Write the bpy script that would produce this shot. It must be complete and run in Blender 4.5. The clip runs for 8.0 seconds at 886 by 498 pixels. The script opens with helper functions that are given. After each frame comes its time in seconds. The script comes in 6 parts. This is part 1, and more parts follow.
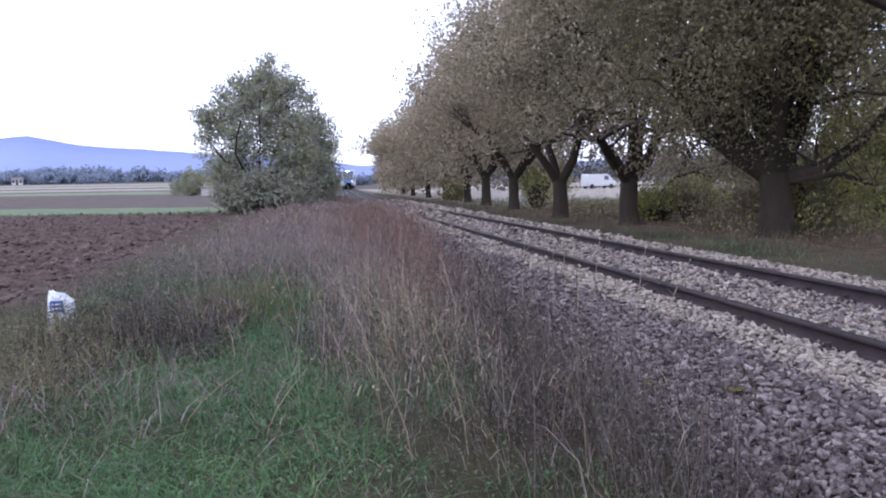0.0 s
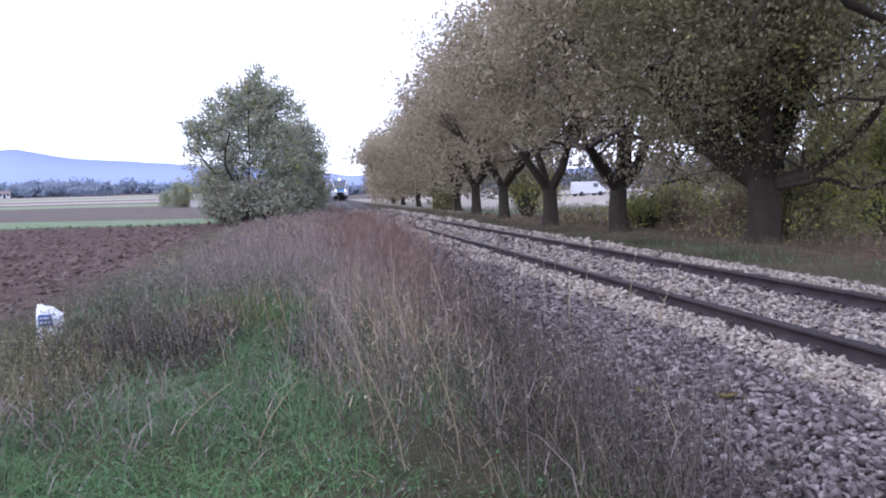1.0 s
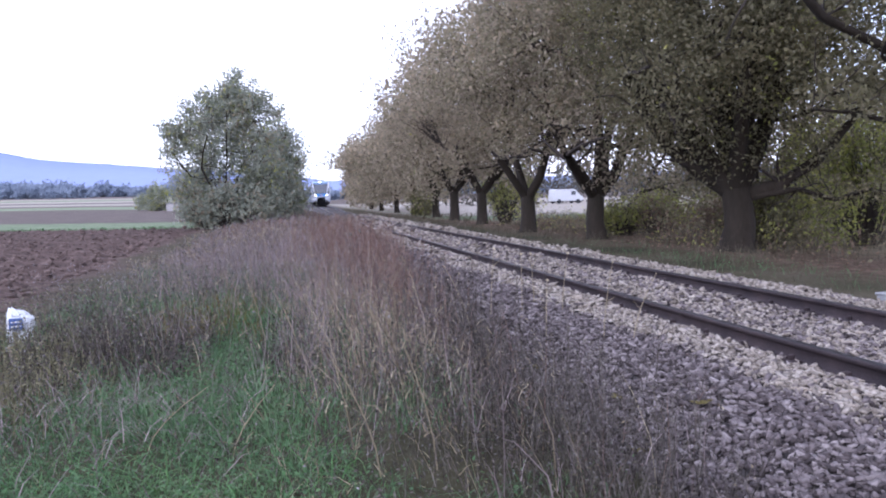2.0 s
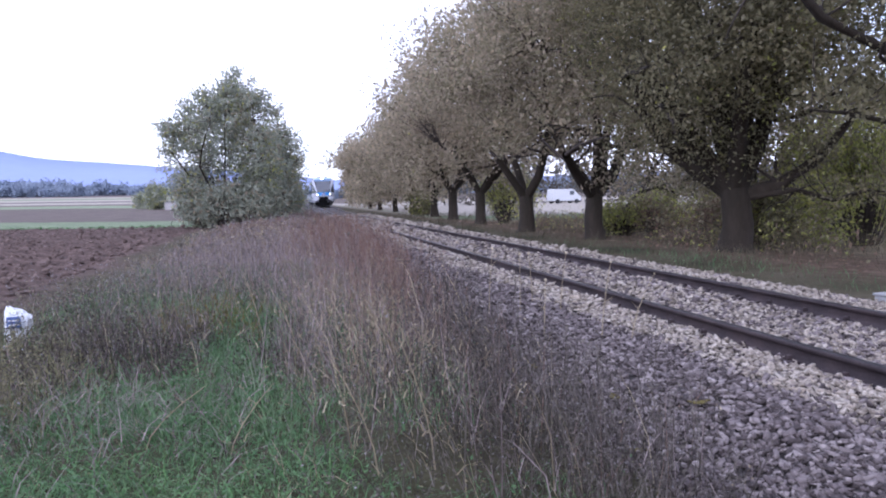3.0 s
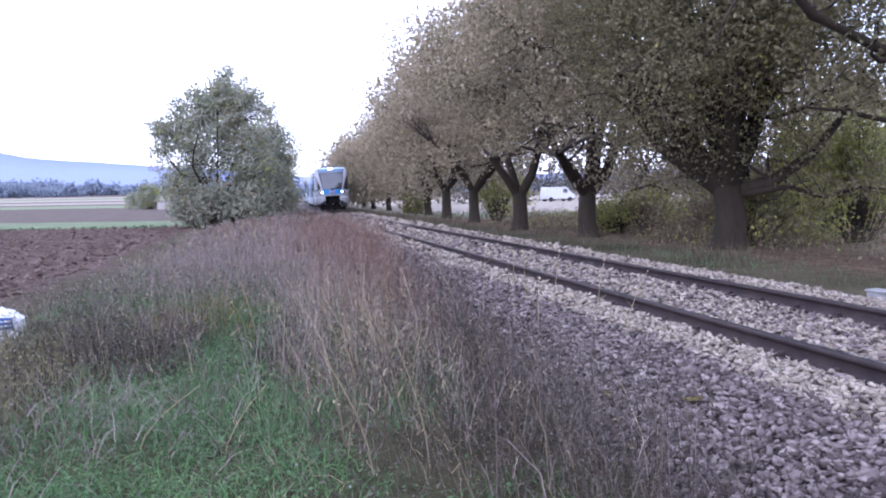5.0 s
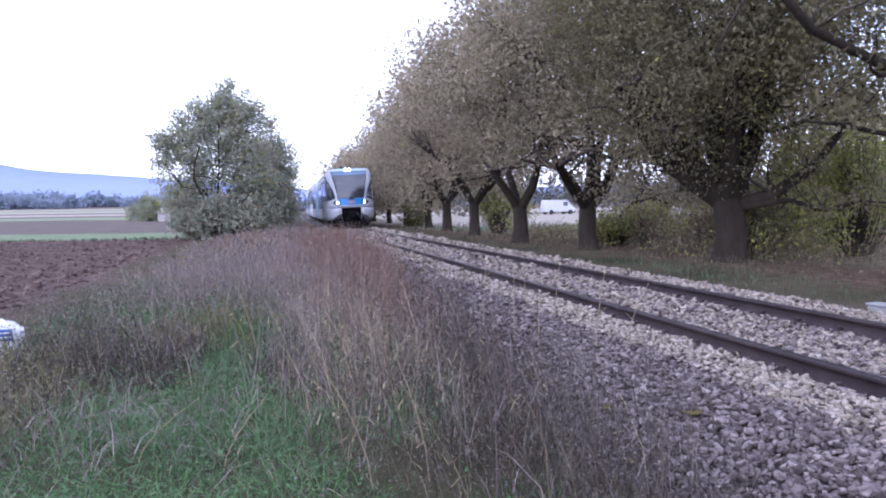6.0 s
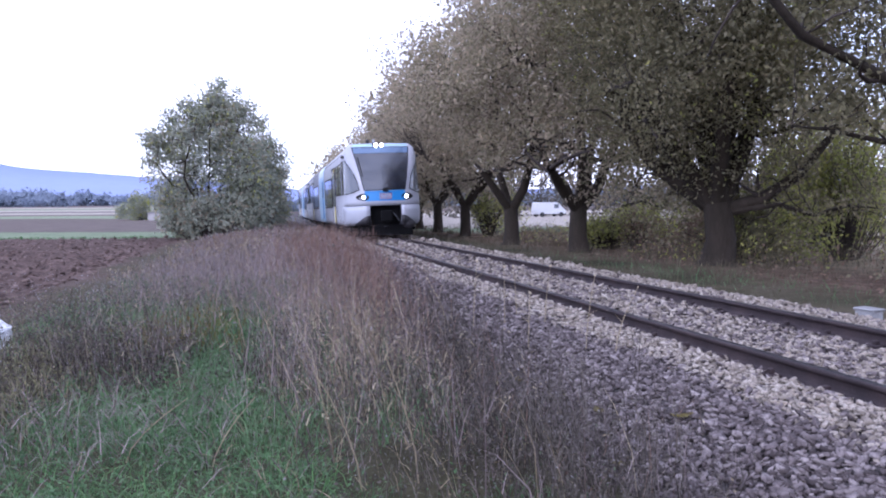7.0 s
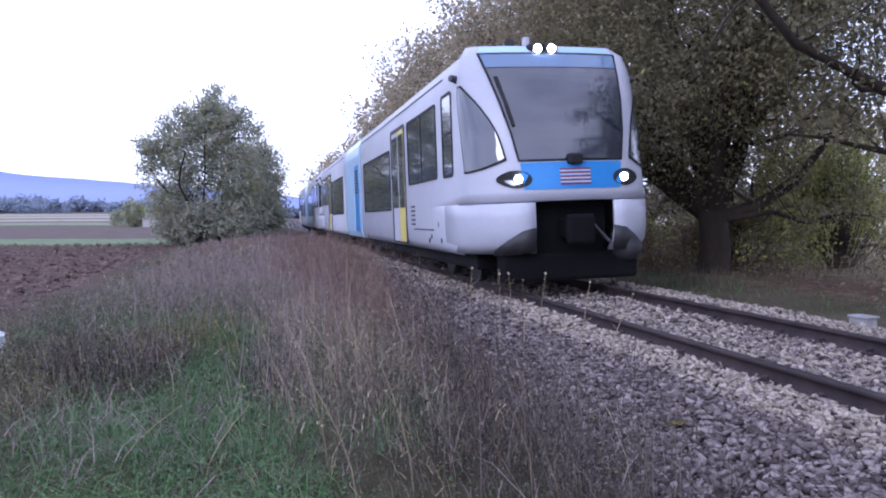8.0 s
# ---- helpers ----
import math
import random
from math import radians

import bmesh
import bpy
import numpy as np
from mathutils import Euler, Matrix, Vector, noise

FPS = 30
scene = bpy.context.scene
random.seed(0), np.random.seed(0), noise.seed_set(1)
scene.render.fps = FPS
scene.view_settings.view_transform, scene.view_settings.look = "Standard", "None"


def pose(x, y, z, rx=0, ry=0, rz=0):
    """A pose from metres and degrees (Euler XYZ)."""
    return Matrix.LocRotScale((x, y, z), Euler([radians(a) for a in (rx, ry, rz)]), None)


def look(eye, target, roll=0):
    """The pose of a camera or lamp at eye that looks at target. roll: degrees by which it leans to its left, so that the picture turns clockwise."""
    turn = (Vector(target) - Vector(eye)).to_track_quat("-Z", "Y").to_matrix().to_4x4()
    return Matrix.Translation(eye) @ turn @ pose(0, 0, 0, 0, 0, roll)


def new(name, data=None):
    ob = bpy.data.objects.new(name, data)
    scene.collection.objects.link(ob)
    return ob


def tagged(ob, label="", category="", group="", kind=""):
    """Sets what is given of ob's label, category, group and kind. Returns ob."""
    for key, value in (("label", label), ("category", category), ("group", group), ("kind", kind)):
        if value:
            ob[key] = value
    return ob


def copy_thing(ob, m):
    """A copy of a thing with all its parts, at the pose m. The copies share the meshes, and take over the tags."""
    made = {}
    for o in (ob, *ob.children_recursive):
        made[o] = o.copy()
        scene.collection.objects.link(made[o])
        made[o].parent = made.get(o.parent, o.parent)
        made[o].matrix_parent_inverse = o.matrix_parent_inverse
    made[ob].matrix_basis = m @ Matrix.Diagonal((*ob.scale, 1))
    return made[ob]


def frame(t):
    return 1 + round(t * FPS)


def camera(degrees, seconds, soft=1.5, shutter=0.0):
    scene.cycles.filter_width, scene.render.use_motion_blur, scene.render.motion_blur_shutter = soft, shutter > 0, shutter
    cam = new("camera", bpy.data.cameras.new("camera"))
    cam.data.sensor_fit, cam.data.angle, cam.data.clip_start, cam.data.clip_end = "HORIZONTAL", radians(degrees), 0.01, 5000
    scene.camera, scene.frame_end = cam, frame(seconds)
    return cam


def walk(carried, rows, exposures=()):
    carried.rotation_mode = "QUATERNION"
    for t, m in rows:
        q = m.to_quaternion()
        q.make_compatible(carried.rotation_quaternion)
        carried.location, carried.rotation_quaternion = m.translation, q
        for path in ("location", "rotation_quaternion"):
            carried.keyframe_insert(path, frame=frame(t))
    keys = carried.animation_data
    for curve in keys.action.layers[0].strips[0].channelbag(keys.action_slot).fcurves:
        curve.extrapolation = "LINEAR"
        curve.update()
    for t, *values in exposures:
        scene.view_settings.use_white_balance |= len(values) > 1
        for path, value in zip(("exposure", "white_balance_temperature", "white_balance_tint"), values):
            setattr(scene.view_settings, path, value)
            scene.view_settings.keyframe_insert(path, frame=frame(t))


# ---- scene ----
# A single-track railway through farmland under a bright overcast sky; a railcar train comes past.
# World: x to the right of the line, y along the line, z up; grass level 0, rail top 0.5 at y = 0.
EYE = (0.0, 0.0, 1.611)


def aim(yaw, pitch, roll):
    return Matrix.Translation(EYE) @ pose(0, 0, 0, 0, 0, yaw) @ pose(0, 0, 0, pitch) @ pose(0, 0, 0, 0, roll) @ pose(0, 0, 0, 90)


cam = camera(60.0, 8.0, soft=2.0)
PATH = [(0, -9.502, -5.153, 0.983), (0.5, -10.194, -4.358, 1.334), (1, -10.22, -4.499, 1.562), (1.5, -11.564, -4.097, 1.279),
        (3, -11.993, -4.107, 0.809), (3.5, -12.144, -4.782, 1.154), (4, -13.319, -5.277, 2.118), (4.5, -13.017, -5.05, 0.504),
        (5, -12.461, -4.227, 1.046), (6.5, -12.686, -3.212, 0.605), (7, -13.141, -3.192, 0.424), (7.5, -13.12, -3.074, 0.519),
        (8, -13.496, -2.663, 0.325)]
EXPOSURE = [(0, 0.30), (0.5, 0.44), (1.5, 0.56), (3, 0.51), (3.5, 0.54), (4.5, 0.76), (5, 0.77), (6.5, 0.56), (7.5, 0.43), (8, 0.27)]
walk(cam, [(t, aim(a, b, c)) for t, a, b, c in PATH], exposures=[(t, e, 5420 - 30 * t, 21 + 0.7 * t) for t, e in EXPOSURE])

# ---- world and sun: thin bright overcast ----
SUN_ELEV, SUN_ROT = 25, 226
world = bpy.data.worlds.new("sky")
scene.world = world
world.use_nodes = True
wt = world.node_tree
wt.nodes.clear()
w_out = wt.nodes.new("ShaderNodeOutputWorld")
w_bg = wt.nodes.new("ShaderNodeBackground")
w_sky = wt.nodes.new("ShaderNodeTexSky")
w_sky.sky_type = "NISHITA"
w_sky.sun_disc = False
w_sky.sun_elevation, w_sky.sun_rotation = radians(SUN_ELEV), radians(SUN_ROT)
w_co = wt.nodes.new("ShaderNodeTexCoord")
w_map = wt.nodes.new("ShaderNodeMapping")
w_map.inputs["Scale"].default_value = (1.0, 1.0, 5.0)
w_noise = wt.nodes.new("ShaderNodeTexNoise")
w_noise.inputs["Scale"].default_value = 2.2
w_noise.inputs["Detail"].default_value = 6
w_ramp = wt.nodes.new("ShaderNodeValToRGB")
w_ramp.color_ramp.elements[0].position, w_ramp.color_ramp.elements[0].color = 0.36, (0.55, 0.55, 0.55, 1)
w_ramp.color_ramp.elements[1].position, w_ramp.color_ramp.elements[1].color = 0.60, (0.97, 0.97, 0.97, 1)
w_mix = wt.nodes.new("ShaderNodeMix")
w_mix.data_type = "RGBA"
w_mix.inputs["B"].default_value = (11.6, 11.5, 12.0, 1)
wt.links.new(w_co.outputs["Generated"], w_map.inputs["Vector"])
wt.links.new(w_map.outputs["Vector"], w_noise.inputs["Vector"])
wt.links.new(w_noise.outputs["Fac"], w_ramp.inputs["Fac"])
wt.links.new(w_ramp.outputs["Color"], w_mix.inputs["Factor"])
wt.links.new(w_sky.outputs["Color"], w_mix.inputs["A"])
wt.links.new(w_mix.outputs["Result"], w_bg.inputs["Color"])
w_bg.inputs["Strength"].default_value = 0.125
wt.links.new(w_bg.outputs["Background"], w_out.inputs["Surface"])
sun = new("sun", bpy.data.lights.new("sun", "SUN"))
sun.data.energy, sun.data.angle, sun.data.color = 1.1, radians(25), (1.0, 0.95, 0.88)
sun.matrix_world = look((-30, -14, 20), (0, 15, 0))

# ---- materials ----


def nodes_of(name):
    m = bpy.data.materials.new(name)
    m.use_nodes = True
    nt = m.node_tree
    return m, nt, nt.nodes["Principled BSDF"]


def node(nt, kind, **values):
    n = nt.nodes.new("ShaderNode" + kind)
    for k, v in values.items():
        n.inputs[k.replace("_", " ")].default_value = v
    return n


def ramp(nt, cols, fac, lo=0.0, hi=1.0):
    r = nt.nodes.new("ShaderNodeValToRGB")
    el = r.color_ramp.elements
    while len(el) < len(cols):
        el.new(0.5)
    for i, c in enumerate(cols):
        el[i].position = lo + (hi - lo) * i / max(1, len(cols) - 1)
        el[i].color = (*c, 1)
    nt.links.new(fac, r.inputs["Fac"])
    return r.outputs["Color"]


def math_node(nt, op, a, b=None):
    n = nt.nodes.new("ShaderNodeMath")
    n.operation = op
    for i, v in enumerate((a, b)):
        if v is None:
            continue
        if isinstance(v, (int, float)):
            n.inputs[i].default_value = v
        else:
            nt.links.new(v, n.inputs[i])
    return n.outputs[0]


def blend(nt, fac, a, b, kind="MIX"):
    n = nt.nodes.new("ShaderNodeMix")
    n.data_type, n.blend_type = "RGBA", kind
    for key, v in (("Factor", fac), ("A", a), ("B", b)):
        if isinstance(v, (int, float)):
            n.inputs[key].default_value = v
        elif isinstance(v, tuple):
            n.inputs[key].default_value = (*v, 1)
        else:
            nt.links.new(v, n.inputs[key])
    return n.outputs["Result"]


def noise_fac(nt, vec, scale, detail=3.0):
    n = node(nt, "TexNoise", Scale=scale, Detail=detail)
    nt.links.new(vec, n.inputs["Vector"])
    return n.outputs["Fac"]


def surface(name, cols, scale=3.0, fine=40.0, rough=0.85, bump=0.2, metal=0.0, rnd="", mixr=0.6, stretch=(1, 1, 1), leafy=0.0, coat=0.0, spec=0.4, speck=0.25):
    """A worn natural surface: colours by broad noise and by piece, fine grain in colour and relief."""
    m, nt, bsdf = nodes_of(name)
    co = nt.nodes.new("ShaderNodeTexCoord")
    mp = nt.nodes.new("ShaderNodeMapping")
    mp.inputs["Scale"].default_value = stretch
    nt.links.new(co.outputs["Object"], mp.inputs["Vector"])
    broad = noise_fac(nt, mp.outputs["Vector"], scale)
    grain = noise_fac(nt, mp.outputs["Vector"], fine, 4)
    fac = math_node(nt, "MULTIPLY_ADD", broad, 1.8)
    fac.node.inputs[2].default_value = -0.4
    if rnd == "island":
        g = nt.nodes.new("ShaderNodeNewGeometry")
        fac = math_node(nt, "ADD", math_node(nt, "MULTIPLY", fac, 1 - mixr), math_node(nt, "MULTIPLY", g.outputs["Random Per Island"], mixr))
    elif rnd == "object":
        g = nt.nodes.new("ShaderNodeObjectInfo")
        fac = math_node(nt, "ADD", math_node(nt, "MULTIPLY", fac, 1 - mixr), math_node(nt, "MULTIPLY", g.outputs["Random"], mixr))
    col = ramp(nt, cols, fac)
    shade = ramp(nt, [(1 - speck,) * 3, (1 + speck,) * 3], grain, 0.25, 0.75)
    col = blend(nt, 1.0, col, shade, "MULTIPLY")
    nt.links.new(col, bsdf.inputs["Base Color"])
    bsdf.inputs["Roughness"].default_value, bsdf.inputs["Metallic"].default_value = rough, metal
    bsdf.inputs["Specular IOR Level"].default_value = spec
    bsdf.inputs["Coat Weight"].default_value = coat
    if bump:
        b = node(nt, "Bump", Strength=bump, Distance=0.02)
        nt.links.new(grain, b.inputs["Height"])
        nt.links.new(b.outputs["Normal"], bsdf.inputs["Normal"])
    if leafy:
        tr = nt.nodes.new("ShaderNodeBsdfTranslucent")
        nt.links.new(col, tr.inputs["Color"])
        mx = node(nt, "MixShader", Fac=leafy)
        nt.links.new(bsdf.outputs["BSDF"], mx.inputs[1])
        nt.links.new(tr.outputs["BSDF"], mx.inputs[2])
        nt.links.new(mx.outputs["Shader"], nt.nodes["Material Output"].inputs["Surface"])
    return m


def glow(name, colour, strength):
    m, nt, bsdf = nodes_of(name)
    bsdf.inputs["Base Color"].default_value = (*colour, 1)
    bsdf.inputs["Emission Color"].default_value = (*colour, 1)
    bsdf.inputs["Emission Strength"].default_value = strength
    return m


M_LEAF_OLIVE = surface("leaf_olive", [(0.137, 0.131, 0.092), (0.214, 0.201, 0.129), (0.285, 0.254, 0.161), (0.385, 0.310, 0.197)], 0.5, 9, 0.75, 0, rnd="island", mixr=0.45, leafy=0.45, spec=0.3)
M_LEAF_RUSSET = surface("leaf_russet", [(0.238, 0.199, 0.155), (0.333, 0.278, 0.206), (0.396, 0.342, 0.243), (0.524, 0.398, 0.265)], 0.5, 9, 0.75, 0, rnd="island", mixr=0.45, leafy=0.45, spec=0.3)
M_LEAF_YELLOW = surface("leaf_yellow_green", [(0.168, 0.196, 0.063), (0.349, 0.367, 0.112), (0.581, 0.532, 0.168)], 0.6, 9, 0.75, 0, rnd="island", mixr=0.45, leafy=0.35, spec=0.2)
M_LEAF_GREEN = surface("leaf_grey_green", [(0.184, 0.207, 0.168), (0.291, 0.314, 0.253), (0.383, 0.399, 0.314), (0.459, 0.407, 0.307)], 0.4, 9, 0.75, 0, rnd="island", mixr=0.45, leafy=0.45, spec=0.3)
M_LEAF_DARK = surface("leaf_dull_green", [(0.111, 0.106, 0.061), (0.154, 0.143, 0.081), (0.195, 0.176, 0.097), (0.264, 0.222, 0.121)], 0.5, 9, 0.75, 0, rnd="island", mixr=0.45, leafy=0.45, spec=0.3)
M_LEAF_HEDGE = surface("leaf_hedgerow", [(0.060, 0.058, 0.048), (0.10, 0.092, 0.076), (0.14, 0.125, 0.10)], 0.08, 0.6, 0.8, 0, rnd="island", mixr=0.5, leafy=0.2)
# Pale blue of distance haze is mixed into these leaf colours.
M_LEAF_FAR_HAZE = surface("leaf_far_haze", [(0.25, 0.30, 0.38), (0.27, 0.315, 0.39), (0.28, 0.325, 0.39)], 0.03, 0.6, 0.8, 0, rnd="island", mixr=0.2, leafy=0.5)
M_BARK = surface("bark", [(0.013, 0.010, 0.006), (0.026, 0.020, 0.014), (0.043, 0.033, 0.025)], 2.0, 26, 0.95, 0.9, stretch=(1, 1, 0.25))
M_TWIG = surface("twig", [(0.028, 0.022, 0.019), (0.060, 0.048, 0.042)], 2.0, 30, 0.95, 0.2)
M_STONE_PALE = surface("ballast_pale", [(0.099, 0.079, 0.061), (0.204, 0.173, 0.141), (0.300, 0.258, 0.216), (0.403, 0.359, 0.309), (0.262, 0.206, 0.147)], 1.2, 60, 0.9, 0.25, rnd="island", mixr=0.75)
M_STONE_DARK = surface("ballast_dark", [(0.021, 0.016, 0.016), (0.067, 0.053, 0.052), (0.127, 0.104, 0.104), (0.196, 0.166, 0.163), (0.325, 0.285, 0.275)], 1.2, 60, 0.9, 0.25, rnd="island", mixr=0.8)
M_STONE_OBJ = surface("ballast_loose", [(0.028, 0.021, 0.021), (0.076, 0.061, 0.060), (0.140, 0.116, 0.114), (0.215, 0.184, 0.179), (0.362, 0.319, 0.310)], 1.2, 60, 0.9, 0.25, rnd="object", mixr=0.85)
# Darker than the stones on it: shade of the gaps put into the colour.
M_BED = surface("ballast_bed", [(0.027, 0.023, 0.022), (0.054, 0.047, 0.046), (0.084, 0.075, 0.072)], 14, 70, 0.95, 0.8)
M_RAIL = surface("rail_rust", [(0.019, 0.014, 0.016), (0.039, 0.028, 0.030), (0.061, 0.042, 0.042)], 3, 50, 0.7, 0.15, metal=0.3)
M_RAILHEAD = surface("rail_head", [(0.042, 0.039, 0.042), (0.084, 0.078, 0.081)], 3, 90, 0.45, 0.02, metal=0.8)
M_SLEEPER = surface("concrete_sleeper", [(0.20, 0.19, 0.18), (0.32, 0.31, 0.29)], 4, 60, 0.95, 0.3)
M_CONCRETE = surface("concrete", [(0.223, 0.223, 0.229), (0.322, 0.322, 0.329)], 5, 60, 0.92, 0.3)
M_TAN = surface("dry_grass", [(0.095, 0.071, 0.041), (0.228, 0.183, 0.117), (0.353, 0.297, 0.194), (0.539, 0.466, 0.324)], 0.8, 12, 0.85, 0, rnd="island", mixr=0.8, leafy=0.2)
M_PURPLE = surface("dry_weed", [(0.073, 0.055, 0.048), (0.167, 0.131, 0.126), (0.269, 0.217, 0.211), (0.406, 0.337, 0.332)], 0.6, 12, 0.9, 0, rnd="island", mixr=0.8, leafy=0.15)
M_SEED = surface("weed_seeds", [(0.071, 0.062, 0.059), (0.152, 0.139, 0.141), (0.242, 0.224, 0.234), (0.339, 0.327, 0.343)], 0.6, 12, 0.9, 0, rnd="island", mixr=0.8, leafy=0.15)
M_RED = surface("russet_weed", [(0.086, 0.052, 0.041), (0.184, 0.115, 0.090), (0.287, 0.196, 0.150)], 0.6, 12, 0.9, 0, rnd="island", leafy=0.15)
M_DARKWEED = surface("brown_weed", [(0.018, 0.014, 0.012), (0.049, 0.040, 0.034), (0.098, 0.084, 0.071), (0.176, 0.157, 0.135)], 0.8, 12, 0.9, 0, rnd="island", mixr=0.8, leafy=0.1)
M_GRASS = surface("green_grass", [(0.045, 0.088, 0.039), (0.076, 0.155, 0.064), (0.117, 0.214, 0.088), (0.207, 0.269, 0.150)], 0.9, 12, 0.7, 0, rnd="island", leafy=0.3)
M_GRASS_LIGHT = surface("bright_grass", [(0.085, 0.19, 0.060), (0.125, 0.26, 0.082), (0.22, 0.31, 0.14)], 0.9, 12, 0.6, 0, rnd="island", leafy=0.3)
M_OLIVE = surface("olive_grass", [(0.100, 0.095, 0.051), (0.186, 0.174, 0.092), (0.285, 0.266, 0.150)], 0.9, 12, 0.8, 0, rnd="island", leafy=0.2)
M_YELLOWHERB = surface("yellow_herb", [(0.10, 0.085, 0.025), (0.19, 0.15, 0.04)], 0.9, 12, 0.8, 0, rnd="island", leafy=0.3)
M_VERGE = surface("verge_grass", [(0.055, 0.046, 0.030), (0.10, 0.085, 0.056), (0.155, 0.13, 0.09)], 0.9, 12, 0.85, 0, rnd="island", leafy=0.2)
M_CLOD = surface("earth_clods", [(0.045, 0.030, 0.026), (0.10, 0.070, 0.060), (0.19, 0.14, 0.12)], 0.7, 30, 0.97, 0.5, rnd="island", mixr=0.6)
M_BAG = surface("bag_plastic", [(0.62, 0.65, 0.70), (0.82, 0.83, 0.85)], 9, 40, 0.4, 0.25)
M_BLUE_PRINT = surface("blue_print", [(0.05, 0.10, 0.30), (0.08, 0.14, 0.38)], 9, 40, 0.45, 0.05)
M_WHITE = surface("train_white", [(0.364, 0.378, 0.437), (0.400, 0.415, 0.473), (0.444, 0.451, 0.503)], 0.8, 18, 0.48, 0.0, coat=0.1, speck=0.03)
M_SKYBLUE = surface("train_blue", [(0.027, 0.187, 0.515), (0.043, 0.242, 0.593)], 1.2, 18, 0.32, 0.0, coat=0.3, speck=0.03)
M_YELLOW = surface("train_yellow", [(0.52, 0.44, 0.10), (0.60, 0.51, 0.13)], 1.5, 18, 0.4, 0.0, speck=0.05)
M_PALEBLUE = surface("train_pale_blue", [(0.36, 0.53, 0.70), (0.42, 0.59, 0.76)], 1.2, 18, 0.32, 0.0, coat=0.3, speck=0.03)
M_DARKGREY = surface("train_dark_grey", [(0.021, 0.020, 0.024), (0.039, 0.037, 0.042)], 2.0, 18, 0.55, 0.05)
M_BLACK = surface("underframe_black", [(0.003, 0.003, 0.004), (0.007, 0.007, 0.008)], 2.0, 18, 0.8, 0.2, spec=0.12)
M_RUBBER = surface("rubber", [(0.012, 0.012, 0.014), (0.022, 0.022, 0.024)], 2.0, 18, 0.6, 0.05, spec=0.2)
M_REDBAR = surface("dark_red", [(0.16, 0.02, 0.045), (0.22, 0.035, 0.06)], 2.0, 18, 0.45, 0.0)
M_GLASS = surface("tinted_glass", [(0.020, 0.028, 0.045), (0.034, 0.046, 0.070)], 0.5, 3, 0.05, 0.0, spec=1.0, coat=1.0, speck=0.02)
M_WINDSCREEN = surface("windscreen_glass", [(0.008, 0.011, 0.020), (0.018, 0.024, 0.042)], 0.9, 2.6, 0.06, 0.6, spec=1.0, coat=1.0, stretch=(0.4, 0.5, 3.0), speck=0.05)
M_BANDGLASS = surface("blue_band_glass", [(0.08, 0.14, 0.25), (0.11, 0.18, 0.31)], 0.5, 3, 0.06, 0.0, spec=0.8, coat=0.5, speck=0.02)
M_LAMP = glow("headlight_lit", (1.0, 0.95, 0.82), 22.0)
M_STEEL = surface("dark_steel", [(0.035, 0.035, 0.038), (0.070, 0.070, 0.077)], 3, 40, 0.5, 0.1, metal=0.6)
M_PLASTER = surface("pale_plaster", [(0.36, 0.34, 0.33), (0.46, 0.44, 0.43)], 0.5, 6, 0.95, 0.1)
M_TILE = surface("roof_tile", [(0.17, 0.13, 0.12), (0.24, 0.19, 0.17)], 0.8, 9, 0.95, 0.2)
M_CARWHITE = surface("car_white", [(0.495, 0.503, 0.525), (0.570, 0.578, 0.600)], 0.6, 12, 0.3, 0.0, coat=0.5, speck=0.03)
# Aerial haze is painted in: the ridge is blue instead of rock-coloured.
M_MOUNTAIN_HAZE = surface("mountain", [(0.252, 0.301, 0.506), (0.270, 0.318, 0.524), (0.288, 0.335, 0.543)], 0.0012, 0.02, 1.0, 0.0, spec=0.0, speck=0.02)
M_LITTER = surface("leaf_litter", [(0.122, 0.080, 0.056), (0.206, 0.141, 0.104), (0.300, 0.225, 0.160)], 0.8, 14, 0.9, 0, rnd="island", leafy=0.15)

# ---- the line of the railway and the lie of the land ----
CANT, GRADE, GAUGE = 0.046, 0.0032, 1.505


def line_x(y):
    return 4.603 + 0.5 * 3.1e-4 * y * y - 1.95e-6 * y ** 3 / 6


def rail_z(y, d=0.0):
    sag = 0.19 * np.exp(-((y - 62) / 40) ** 2)
    return 0.5 - GRADE * y - sag + CANT * d / GAUGE


def smooth01(v):
    v = np.clip(v, 0, 1)
    return v * v * (3 - 2 * v)


def wave(x, y, s, seed=0.0):
    """Cheap smooth noise, about -1 to 1."""
    return (np.sin(x * s + 1.3 * np.sin(y * s * 0.7 + seed) + seed) + np.sin(y * s * 1.13 - 0.9 * np.sin(x * s * 0.9 + 2 * seed) + 2.1 * seed)
            + 0.5 * np.sin((x + y) * s * 2.3 + seed) + 0.5 * np.sin((x - 1.3 * y) * s * 2.9 + 3 * seed)) / 3


